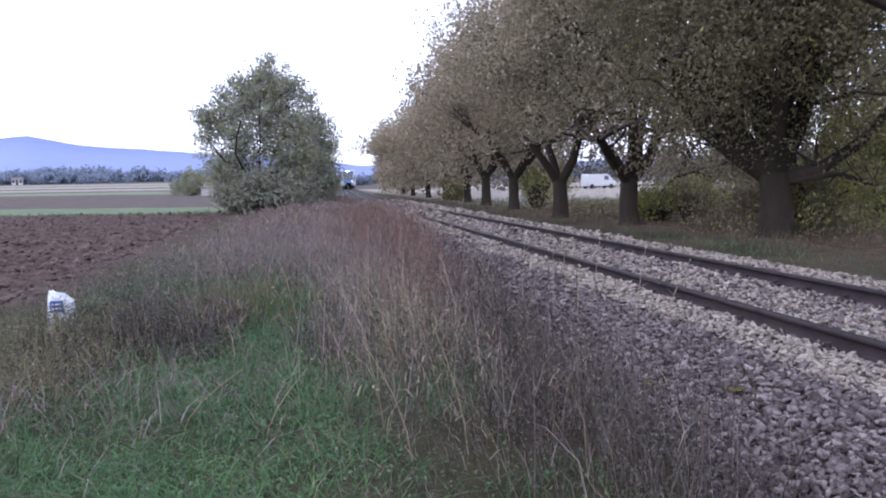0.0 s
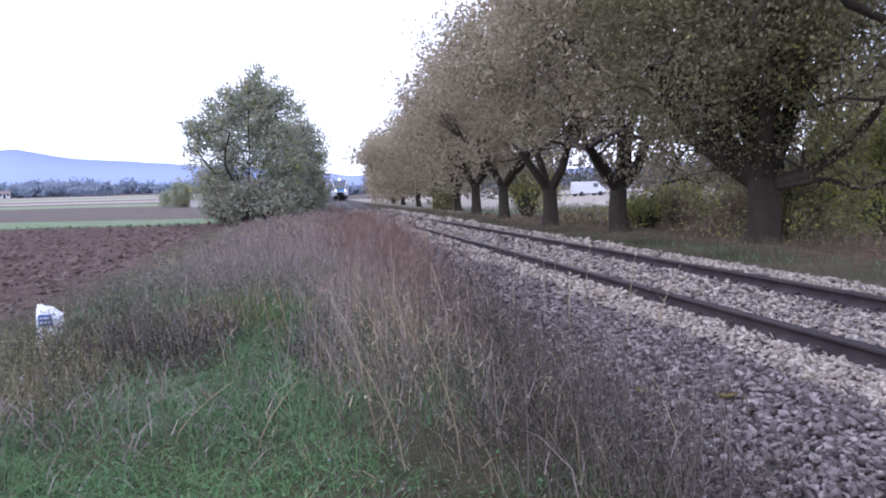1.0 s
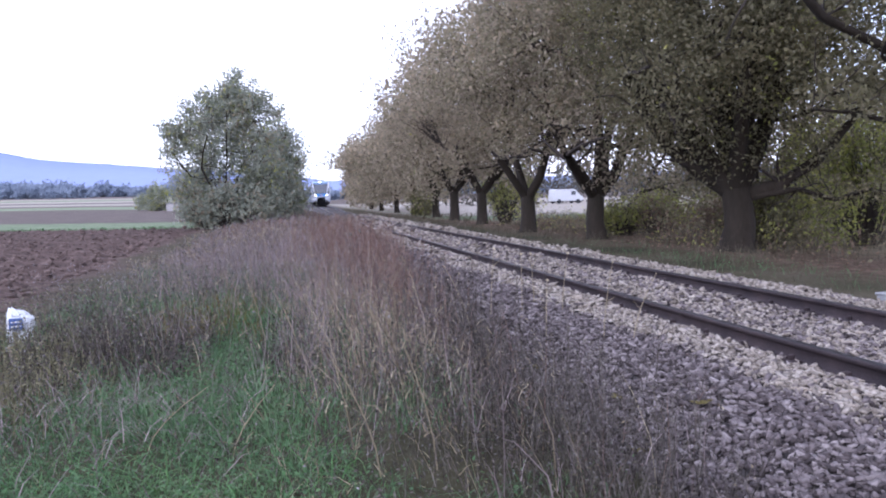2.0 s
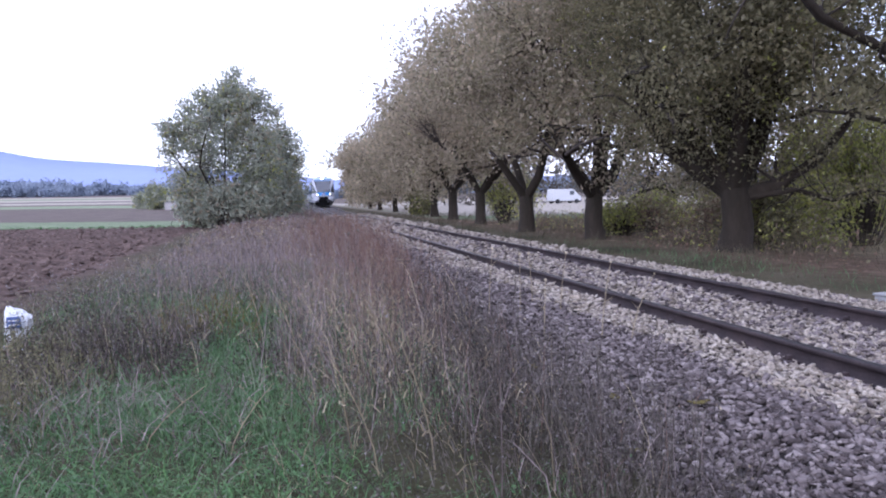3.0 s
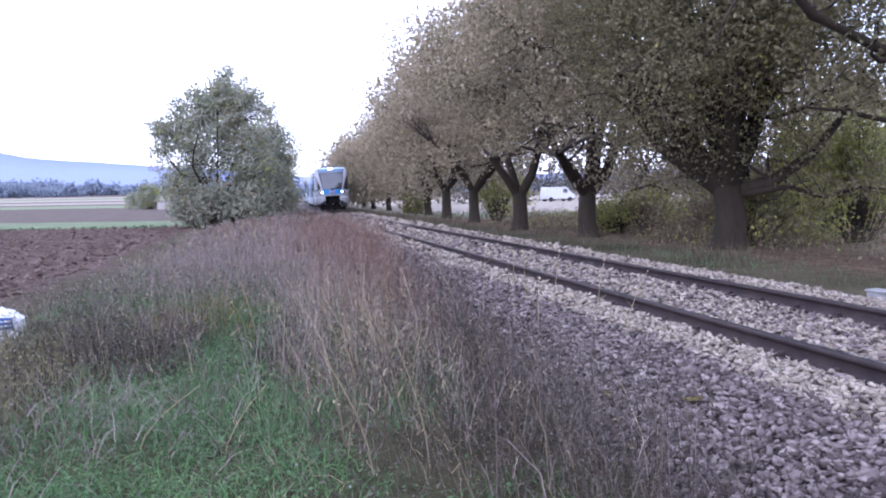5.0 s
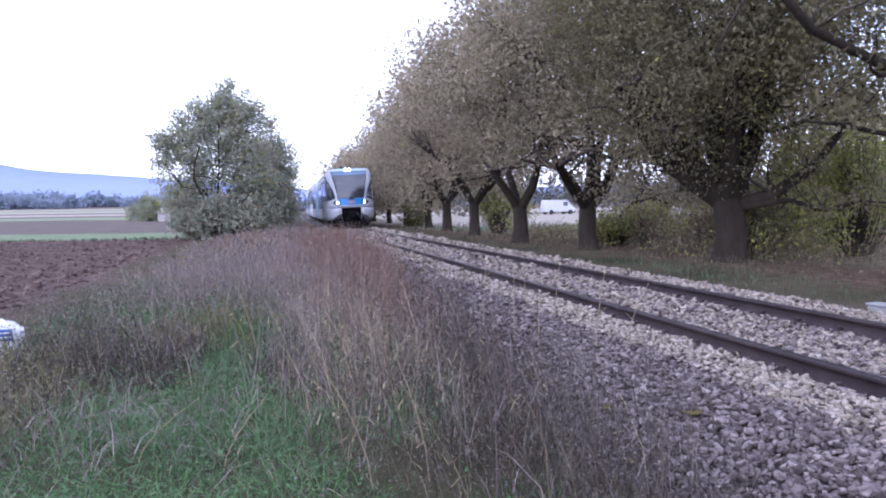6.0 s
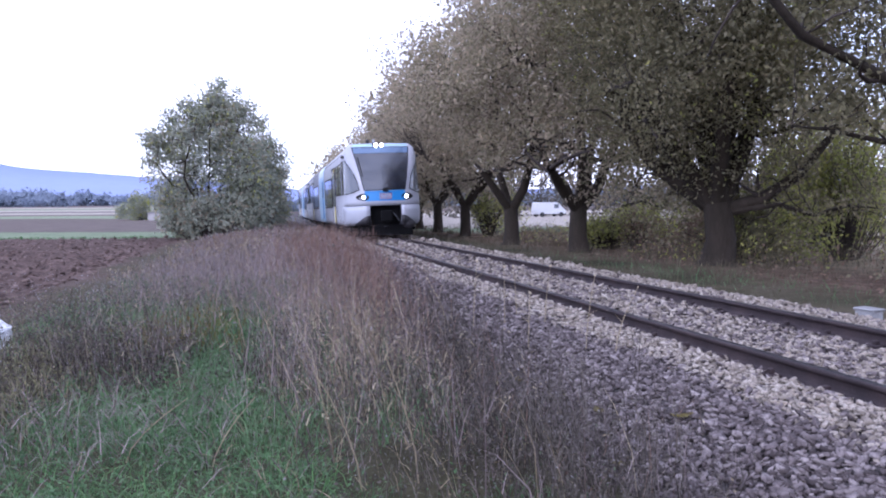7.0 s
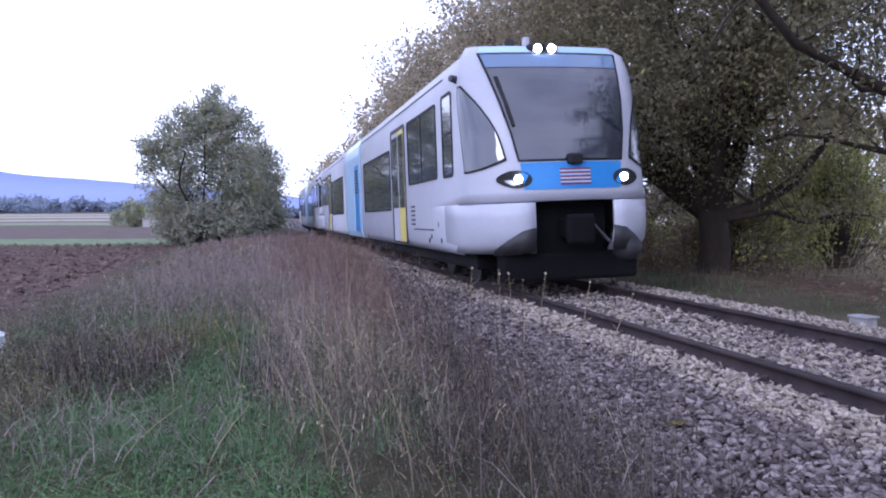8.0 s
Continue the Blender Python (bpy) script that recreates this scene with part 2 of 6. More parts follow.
def land_z(x, y):
    x, y = np.asarray(x, float), np.asarray(y, float)
    d = x - line_x(np.clip(y, -60, 260))
    near = 1 - smooth01((np.abs(d) - 8) / 35)
    z = -GRADE * np.clip(y, -60, 260) * near
    z = z + 0.27 * smooth01((d - 0.3) / 1.2) * (1 - 0.5 * smooth01((d - 4) / 6)) * (1 - smooth01((d - 12) / 30))
    z = z + 0.0105 * np.clip(y - 150, 0, 900) * smooth01((np.abs(d) - 14) / 30)
    rough = 0.03 * wave(x, y, 0.9, 1.0) + 0.015 * wave(x, y, 2.7, 2.0)
    z = z + rough * (1 - smooth01((np.hypot(x, y) - 60) / 60))
    z = z - 0.12 * np.exp(-((x + 2.75) ** 2 + (y - 7.0) ** 2) / 0.5)
    # furrows of the ploughed field
    f = smooth01((-4.3 - x) / 0.8) * (1 - smooth01((y - 49) / 2)) * smooth01((y + 30) / 5)
    return z + f * (0.05 * np.sin((x * 0.97 + y * 0.22) * 2 * np.pi / 0.55) + 0.05 * wave(x, y, 5.0, 3.0) - 0.05)


# ---- mesh helpers ----


def np_mesh(name, verts, *face_sets):
    """A mesh from arrays of vertices and of faces (each set with one corner count)."""
    me = bpy.data.meshes.new(name)
    verts = np.ascontiguousarray(verts, np.float32)
    loops = np.concatenate([np.asarray(f, np.int32).ravel() for f in face_sets])
    sizes = np.concatenate([np.full(len(f), np.asarray(f).shape[1], np.int32) for f in face_sets])
    me.vertices.add(len(verts))
    me.vertices.foreach_set("co", verts.ravel())
    me.loops.add(len(loops))
    me.loops.foreach_set("vertex_index", loops)
    me.polygons.add(len(sizes))
    me.polygons.foreach_set("loop_start", np.concatenate([[0], np.cumsum(sizes)[:-1]]).astype(np.int32))
    me.update(calc_edges=True)
    me.validate()
    return me


def put(name, me, material, parent=None, label="", smooth=False):
    me.materials.append(material)
    if smooth:
        me.polygons.foreach_set("use_smooth", np.ones(len(me.polygons), bool))
    ob = new(name, me)
    ob.parent = parent
    if label:
        ob["label"] = label
    return ob


def part(name, bm, material, parent, label="", smooth=False):
    me = bpy.data.meshes.new(name)
    bmesh.ops.recalc_face_normals(bm, faces=bm.faces)
    bm.to_mesh(me)
    bm.free()
    return put(name, me, material, parent, label, smooth)


def thing(name, label, category, at=(0, 0, 0), turn=0.0, group="", kind=""):
    ob = new(name)
    ob.matrix_world = pose(*at, 0, 0, turn)
    return tagged(ob, label, category, group, kind)


def add_box(bm, x0, x1, y0, y1, z0, z1, bevel=0.0):
    r = bmesh.ops.create_cube(bm, size=1)
    vs = r["verts"]
    for v in vs:
        v.co = Vector(((x0 + x1) / 2 + v.co.x * (x1 - x0), (y0 + y1) / 2 + v.co.y * (y1 - y0), (z0 + z1) / 2 + v.co.z * (z1 - z0)))
    if bevel:
        es = list({e for v in vs for e in v.link_edges})
        bmesh.ops.bevel(bm, geom=es, offset=bevel, segments=2, affect="EDGES", profile=0.5)
    return bm


def box(x0, x1, y0, y1, z0, z1, bevel=0.0):
    return add_box(bmesh.new(), x0, x1, y0, y1, z0, z1, bevel)


def cyl(p, q, r0, r1=None, n=12):
    bm = bmesh.new()
    p, q = Vector(p), Vector(q)
    m = Matrix.Translation((p + q) / 2) @ (q - p).to_track_quat("Z", "Y").to_matrix().to_4x4()
    bmesh.ops.create_cone(bm, cap_ends=True, segments=n, radius1=r0, radius2=r0 if r1 is None else r1, depth=(q - p).length, matrix=m)
    return bm


def extrude_line(profile, ys, closed=True):
    """A profile of (d, z over rail level) swept along the line."""
    n = len(profile)
    V, F = [], []
    for y in ys:
        for d, z in profile:
            V.append((line_x(y) + d, y, rail_z(y, d) + z))
    for i in range(len(ys) - 1):
        for j in range(n if closed else n - 1):
            k = (j + 1) % n
            F.append((i * n + j, i * n + k, (i + 1) * n + k, (i + 1) * n + j))
    return np.array(V), np.array(F)


def ribbons(rng, base, length, width, bend, heading=None, lift=None):
    """Thin blades that taper and bend over: seven vertices each."""
    n = len(base)
    h = rng.uniform(0, 2 * np.pi, n) if heading is None else heading
    lift = np.ones(n) if lift is None else lift
    hv = np.stack([np.cos(h), np.sin(h), np.zeros(n)], 1)
    a = rng.uniform(0, 2 * np.pi, n)
    side = np.stack([np.cos(a), np.sin(a), np.zeros(n)], 1)
    tilt = rng.normal(0, 0.10, (n, 3)) * np.array([1, 1, 0])
    rows = []
    for s in (0.0, 0.45, 0.8, 1.0):
        up = np.stack([np.zeros(n), np.zeros(n), length * lift * (s - 0.35 * np.minimum(1.4, bend) * s ** 2.5)], 1)
        p = base + up + hv * (length * bend * s ** 1.8)[:, None] + tilt * (length * s)[:, None]
        if s == 1.0:
            rows.append(p[:, None])
        else:
            w = (side * (width * (1 - 0.6 * s))[:, None]) / 2
            rows.append(np.stack([p - w, p + w], 1))
    V = np.concatenate(rows, 1)
    o = (np.arange(n) * 7)[:, None]
    Q = np.concatenate([o + [0, 1, 3, 2], o + [2, 3, 5, 4]])
    return V.reshape(-1, 3), Q, o + [4, 5, 6], V[:, 6]


def diamonds(rng, centre, length, width, droop=0.0, flat=0.0):
    """Leaves: folded diamonds at random turns."""
    n = len(centre)
    a = rng.normal(size=(n, 3))
    a[:, 2] = a[:, 2] * (1 - flat) - droop
    a /= np.linalg.norm(a, axis=1)[:, None]
    b = np.cross(a, rng.normal(size=(n, 3)))
    b /= np.linalg.norm(b, axis=1)[:, None] + 1e-9
    c = np.cross(a, b)
    L, W = np.broadcast_to(length, n)[:, None], np.broadcast_to(width, n)[:, None]
    V = np.stack([centre - a * L / 2, centre + b * W / 2 + c * W * 0.18 - a * L * 0.05, centre + a * L / 2, centre - b * W / 2 + c * W * 0.18 - a * L * 0.05], 1)
    return V.reshape(-1, 3), np.arange(4 * n).reshape(n, 4)


ICO = None


def ico():
    global ICO
    if ICO is None:
        bm = bmesh.new()
        bmesh.ops.create_icosphere(bm, subdivisions=1, radius=1)
        bm.verts.ensure_lookup_table()
        ICO = (np.array([v.co for v in bm.verts]), np.array([[v.index for v in f.verts] for f in bm.faces]))
        bm.free()
    return ICO


def stones(rng, centre, size, flat=0.7):
    """Angular broken stones, twenty faces each."""
    v, f = ico()
    n = len(centre)
    q = rng.normal(size=(n, 4))
    q /= np.linalg.norm(q, axis=1)[:, None]
    w, x, y, z = q.T
    R = np.stack([np.stack([1 - 2 * (y * y + z * z), 2 * (x * y - z * w), 2 * (x * z + y * w)], 1),
                  np.stack([2 * (x * y + z * w), 1 - 2 * (x * x + z * z), 2 * (y * z - x * w)], 1),
                  np.stack([2 * (x * z - y * w), 2 * (y * z + x * w), 1 - 2 * (x * x + y * y)], 1)], 1)
    V = np.sign(v[None]) * np.abs(v[None]) ** 0.8 * (1 + 0.36 * rng.uniform(-1, 1, (n, len(v), 1))) * (np.stack([rng.uniform(0.8, 1.6, n), rng.uniform(0.55, 1.05, n), rng.uniform(0.35, 0.8, n)], 1))[:, None]
    V = np.einsum("nij,nkj->nki", R, V)
    V[:, :, 2] *= flat
    V = V * (np.asarray(size) / 2)[:, None, None] + centre[:, None]
    return V.reshape(-1, 3), (f[None] + (np.arange(n) * len(v))[:, None, None]).reshape(-1, 3)


def chips(rng, centre, size):
    """Angular broken chips: skewed blocks of six faces."""
    n = len(centre)
    v = np.array([(x, y, z) for x in (-1, 1) for y in (-1, 1) for z in (-1, 1)], float) * 0.72
    f = np.array([(0, 1, 3, 2), (4, 6, 7, 5), (0, 4, 5, 1), (2, 3, 7, 6), (0, 2, 6, 4), (1, 5, 7, 3)])
    V = (v[None] + rng.uniform(-0.36, 0.36, (n, 8, 3))) * np.stack([rng.uniform(0.9, 2.0, n), rng.uniform(0.6, 1.15, n), rng.uniform(0.32, 0.70, n)], 1)[:, None]
    a, b, c = rng.uniform(0, 6.283, n), rng.normal(0, 0.38, n), rng.normal(0, 0.38, n)
    for i, j, t in ((1, 2, b), (0, 2, c), (0, 1, a)):
        p, q = V[:, :, i].copy(), V[:, :, j].copy()
        V[:, :, i] = p * np.cos(t)[:, None] - q * np.sin(t)[:, None]
        V[:, :, j] = p * np.sin(t)[:, None] + q * np.cos(t)[:, None]
    V = V * (np.asarray(size) / 2)[:, None, None] + centre[:, None]
    return V.reshape(-1, 3), (f[None] + (np.arange(n) * 8)[:, None, None]).reshape(-1, 4)


def stuff(name, label, category, V, *F, material, smooth=False):
    ob = put(name, np_mesh(name, V, *F), material, smooth=smooth)
    return tagged(ob, label, category, kind="stuff")


# ---- ground: one sheet to the horizon ----


def ground_material():
    m, nt, bsdf = nodes_of("ground_earth_and_fields")
    g = nt.nodes.new("ShaderNodeNewGeometry")
    pos = g.outputs["Position"]
    xyz = nt.nodes.new("ShaderNodeSeparateXYZ")
    nt.links.new(pos, xyz.inputs[0])
    wob = noise_fac(nt, pos, 0.35, 3)
    px = math_node(nt, "ADD", xyz.outputs["X"], math_node(nt, "MULTIPLY", wob, 1.6))
    py = math_node(nt, "ADD", math_node(nt, "MULTIPLY_ADD", xyz.outputs["X"], 0.10), xyz.outputs["Y"])
    py = math_node(nt, "ADD", py, math_node(nt, "MULTIPLY", wob, 1.2))
    broad, fine, clod = noise_fac(nt, pos, 0.5, 5), noise_fac(nt, pos, 14, 6), noise_fac(nt, pos, 3.2, 5)

    def step(v, at, width):
        n = nt.nodes.new("ShaderNodeMapRange")
        n.inputs["From Min"].default_value, n.inputs["From Max"].default_value = at - width, at + width
        nt.links.new(v, n.inputs["Value"])
        return n.outputs["Result"]

    sod = ramp(nt, [(0.030, 0.032, 0.016), (0.060, 0.055, 0.032), (0.10, 0.085, 0.058)], broad, 0.3, 0.7)
    plough = ramp(nt, [(0.040, 0.027, 0.023), (0.088, 0.060, 0.051), (0.15, 0.107, 0.092)], clod, 0.3, 0.72)
    green = ramp(nt, [(0.13, 0.17, 0.10), (0.18, 0.22, 0.13)], broad, 0.3, 0.7)
    brown = ramp(nt, [(0.095, 0.077, 0.068), (0.14, 0.115, 0.10)], broad, 0.3, 0.7)
    green2 = ramp(nt, [(0.16, 0.20, 0.12), (0.22, 0.25, 0.16)], broad, 0.3, 0.7)
    pale = ramp(nt, [(0.28, 0.25, 0.21), (0.37, 0.335, 0.285)], broad, 0.3, 0.7)
    umber = ramp(nt, [(0.11, 0.09, 0.08), (0.15, 0.125, 0.11)], broad, 0.3, 0.7)
    litter = ramp(nt, [(0.065, 0.045, 0.032), (0.12, 0.082, 0.058), (0.18, 0.13, 0.095)], clod, 0.3, 0.7)
    # left: strips one behind the other
    left = plough
    for at, col, w in ((49.5, green, 0.3), (62.5, brown, 0.4), (138, green2, 0.8), (165, umber, 1), (180, pale, 1), (205, umber, 1.5), (226, pale, 1.5), (262, green2, 2), (300, pale, 3), (350, umber, 3)):
        left = blend(nt, step(py, at, w), left, col)
    right = sod
    right = blend(nt, step(px, 9.6, 0.9), right, litter)
    dry = ramp(nt, [(0.17, 0.15, 0.10), (0.25, 0.215, 0.145), (0.33, 0.28, 0.20)], clod, 0.3, 0.7)
    right = blend(nt, step(px, 14.0, 2.2), right, dry)
    right = blend(nt, math_node(nt, "MULTIPLY", step(py, 45, 3), step(px, 10.5, 1.0)), right, green)
    right = blend(nt, math_node(nt, "MULTIPLY", step(py, 58, 2), step(px, 10.5, 1.5)), right, pale)
    right = blend(nt, step(py, 190, 8), right, brown)
    col = blend(nt, step(px, -3.3, 0.5), left, right)
    shade = ramp(nt, [(0.65, 0.65, 0.65), (1.3, 1.3, 1.3)], fine, 0.25, 0.75)
    nt.links.new(blend(nt, 1.0, col, shade, "MULTIPLY"), bsdf.inputs["Base Color"])
    bsdf.inputs["Roughness"].default_value, bsdf.inputs["Specular IOR Level"].default_value = 0.97, 0.1
    b = node(nt, "Bump", Strength=0.6, Distance=0.05)
    nt.links.new(clod, b.inputs["Height"])
    nt.links.new(b.outputs["Normal"], bsdf.inputs["Normal"])
    return m


def graded(lo, hi, dense_lo, dense_hi, step, growth):
    mid = list(np.arange(dense_lo, dense_hi + 1e-6, step))
    a, s = [mid[-1]], step
    while a[-1] < hi:
        s *= growth
        a.append(min(hi, a[-1] + s))
    b, s = [mid[0]], step
    while b[-1] > lo:
        s *= growth
        b.append(max(lo, b[-1] - s))
    return np.array(b[:0:-1] + mid + a[1:])


def build_ground():
    xs, ys = graded(-3500, 3500, -16, 12, 0.15, 1.11), graded(-600, 4200, 2, 30, 0.16, 1.10)
    X, Y = np.meshgrid(xs, ys)
    V = np.stack([X, Y, land_z(X, Y)], 2).reshape(-1, 3)
    nx, ny = len(xs), len(ys)
    i = (np.arange(ny - 1)[:, None] * nx + np.arange(nx - 1)[None]).ravel()
    F = np.stack([i, i + 1, i + nx + 1, i + nx], 1)
    tagged(put("ground", np_mesh("ground", V, F), ground_material(), smooth=True), "ploughed brown field, grass verge and pale far field strips", "ground", kind="structure")


def build_backdrop():
    # mountain ridges far off: bearing (x over y) and height over distance
    def ridge(name, pts, dist, label, seed):
        rng = np.random.default_rng(seed)
        us = np.linspace(pts[0][0], pts[-1][0], 260)
        hs = np.interp(us, [p[0] for p in pts], [p[1] for p in pts])
        hs = hs + 0.0010 * (wave(us, us * 0, 40, seed) + 0.6 * wave(us, us * 0, 130, seed + 1))
        rows = []
        for k, f in ((0, 1.0), (1, 0.55), (2, 0.0)):
            y = dist * (1 - 0.12 * k)
            rows.append(np.stack([us * y, np.full_like(us, y), 1.6 + hs * f * dist - (8 if k == 2 else 0)], 1))
        rows.append(np.stack([us * dist * 1.05, np.full_like(us, dist * 1.05), np.full_like(us, -5)], 1))
        V = np.concatenate([rows[3], rows[0], rows[1], rows[2]])
        n = len(us)
        F = np.concatenate([np.stack([np.arange(n - 1) + a * n, np.arange(1, n) + a * n, np.arange(1, n) + (a + 1) * n, np.arange(n - 1) + (a + 1) * n], 1) for a in range(3)])
        tagged(put(name, np_mesh(name, V, F), M_MOUNTAIN_HAZE, smooth=True), label, "mountain", kind="structure")

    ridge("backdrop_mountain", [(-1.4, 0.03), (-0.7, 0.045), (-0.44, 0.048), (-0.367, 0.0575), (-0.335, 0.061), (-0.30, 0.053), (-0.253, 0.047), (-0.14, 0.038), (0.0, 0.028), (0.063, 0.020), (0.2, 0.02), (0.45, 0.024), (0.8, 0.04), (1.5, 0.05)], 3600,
          "far mountain ridge beyond the plain, blue haze painted into its colour", 4)
    # belts of far woods, with the haze in their leaf colour
    rng = np.random.default_rng(11)
    C, S = [], []
    for x0, x1, y, h, n in ((-420, -40, 470, 9, 2600), (-300, -95, 420, 7, 700), (40, 320, 330, 8, 1500), (-20, 60, 420, 8, 600)):
        x = rng.uniform(x0, x1, n)
        yy = y + rng.normal(0, 6, n)
        hh = h * (0.65 + 0.35 * wave(x, yy * 0, 0.06, 1.7) + 0.2 * wave(x, yy * 0, 0.25, 0.4))
        C.append(np.stack([x, yy, land_z(x, yy) + hh * rng.uniform(0, 1, n) ** 0.8], 1))
        S.append(rng.uniform(2.2, 4.2, n) * h / 9)
    C, S = np.concatenate(C), np.concatenate(S)
    K = np.repeat(C, 14, 0) + rng.normal(0, 1, (len(C) * 14, 3)) * np.repeat(S, 14)[:, None] * 0.36
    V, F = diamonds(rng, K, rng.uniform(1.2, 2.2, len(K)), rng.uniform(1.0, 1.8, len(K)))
    x = rng.uniform(22, 230, 2200)
    yy = 100 + 0.45 * x + rng.normal(0, 4, len(x))
    hh = 8.5 * (0.7 + 0.3 * wave(x, yy * 0, 0.12, 2.2) + 0.2 * wave(x, yy * 0, 0.5, 0.9))
    K2 = np.stack([x, yy, land_z(x, yy) + 0.4 + hh * rng.uniform(0, 1, len(x)) ** 0.9], 1)
    K2 = np.repeat(K2, 10, 0) + rng.normal(0, 0.75, (len(K2) * 10, 3))
    V2, F2 = diamonds(rng, K2, rng.uniform(0.35, 0.8, len(K2)), rng.uniform(0.25, 0.6, len(K2)))
    stuff("hedgerow", "brownish grey hedgerow of distant trees beyond the tree row", "hedge", V2, F2, material=M_LEAF_HEDGE)
    stuff("far_woods", "belt of distant trees on the plain, painted pale blue for haze", "woods", V, F, material=M_LEAF_FAR_HAZE)


# ---- track ----
TRACK_Y = np.concatenate([np.arange(-12, 60, 1.0), np.arange(60, 262, 4.0)])


def build_track():
    prof = [(-3.35, -0.58), (-2.95, -0.50), (-2.45, -0.34), (-2.0, -0.205), (-1.6, -0.155), (-0.9, -0.148), (-0.76, -0.148), (-0.70, -0.168), (0.0, -0.168), (0.9, -0.165), (1.5, -0.15), (1.95, -0.19), (2.5, -0.36)]
    V, F = extrude_line(prof, TRACK_Y, closed=False)
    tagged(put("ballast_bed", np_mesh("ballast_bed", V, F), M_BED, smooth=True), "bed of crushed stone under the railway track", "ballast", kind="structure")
    half = [(0.07, -0.159), (0.07, -0.148), (0.018, -0.125), (0.009, -0.11), (0.009, -0.055), (0.014, -0.045), (0.035, -0.036), (0.036, -0.010), (0.030, -0.002)]
    for side in (-1, 1):
        prof = [(side * GAUGE / 2 + a, b) for a, b in half] + [(side * GAUGE / 2 - a, b) for a, b in half[::-1]]
        V, F = extrude_line(prof, TRACK_Y)
        rail = put("rail", np_mesh("rail", V, F), M_RAIL)
        tagged(rail, "dark rusty steel running rail on the ballast", "rail", "running rails")
        top = [(side * GAUGE / 2 + a, b + 0.002) for a, b in ((-0.026, -0.001), (-0.015, 0.0), (0.015, 0.0), (0.026, -0.001), (0.026, -0.006), (-0.026, -0.006))]
        V, F = extrude_line(top, TRACK_Y)
        put("running_surface", np_mesh("running_surface", V, F), M_RAILHEAD, rail, "worn running band along the rail head")
    # sleepers, nearly buried, with rail clips
    first = thing("sleeper", "weathered concrete sleeper nearly buried in crushed stone", "sleeper", group="sleepers under the track")
    bm = box(-1.25, 1.25, -0.13, 0.13, -0.36, -0.160, 0.02)
    part("block", bm, M_SLEEPER, first)
    for sx in (-1, 1):
        for so in (-1, 1):
            x = sx * GAUGE / 2 + so * 0.095
            bm = box(x - 0.05, x + 0.05, -0.07, 0.07, -0.162, -0.118, 0.012)
            add_box(bm, x - 0.022, x + 0.022, -0.022, 0.022, -0.12, -0.082, 0.006)
            part("rail_clip", bm, M_RAIL, first, "rusty bolted rail clip")
    k = 0
    for y in np.arange(-4.5, 52, 0.6):
        m = pose(line_x(y), y, rail_z(y), 0, -math.degrees(math.atan(CANT / GAUGE)), 0)
        if k == 0:
            first.matrix_world = m
        else:
            copy_thing(first, m)
        k += 1


def bed_height(d):
    return np.interp(d, [-3.35, -2.95, -2.45, -2.0, -1.6, -0.9, -0.76, -0.70, 0.0, 0.9, 1.5, 1.95, 2.5], [-0.58, -0.50, -0.34, -0.205, -0.155, -0.148, -0.148, -0.168, -0.168, -0.165, -0.15, -0.19, -0.36])


def ballast_points(rng, n, y0, y1, d0, d1):
    y = rng.uniform(y0, y1, n)
    d = rng.uniform(d0, d1, n)
    keep = (np.abs(np.abs(d) - GAUGE / 2) > 0.075)
    y, d = y[keep], d[keep]
    return np.stack([line_x(y) + d, y, rail_z(y, d) + bed_height(d)], 1), d


def build_ballast():
    rng = np.random.default_rng(5)
    pale, dark = [], []
    for y0, y1, dens, s0, s1 in ((-5.0, 1.8, 420, 0.045, 0.085), (1.8, 8, 1450, 0.026, 0.052), (8, 15, 560, 0.040, 0.072), (15, 28, 160, 0.070, 0.11), (28, 62, 30, 0.12, 0.19)):
        for d0, d1 in ((-3.2, 1.85),):
            n = int(dens * (y1 - y0) * (d1 - d0))
            P, d = ballast_points(rng, n, y0, y1, d0, d1)
            size = rng.uniform(s0, s1, len(P))
            P[:, 2] += rng.uniform(-0.1, 0.75, len(P)) * size
            edge = -1.42 + 0.16 * wave(P[:, 1], P[:, 0] * 0, 1.1, 0.3)
            # cleaner, paler stone along the rail, grey stone on the shoulder, thinning at the toe
            p_pale = smooth01((d - edge + 0.12) / 0.3) * np.where(np.abs(d) < 0.75, 0.55, 0.86)
            w = rng.uniform(0, 1, len(P)) < p_pale
            keep = (d > -2.75) | (rng.uniform(0, 1, len(P)) < 0.45)
            pale.append((P[w & keep], size[w & keep]))
            dark.append((P[~w & keep], size[~w & keep]))
    for name, sets, m, label in (("pale_ballast", pale, M_STONE_PALE, "pale crushed limestone between and beside the rails"), ("grey_ballast", dark, M_STONE_DARK, "purple-grey crushed stone on the track shoulder")):
        V, F = chips(rng, np.concatenate([s[0] for s in sets]), np.concatenate([s[1] for s in sets]))
        stuff(name, label, "ballast", V, F, material=m)


build_ground()
build_backdrop()
build_track()
build_ballast()

# ---- trees ----


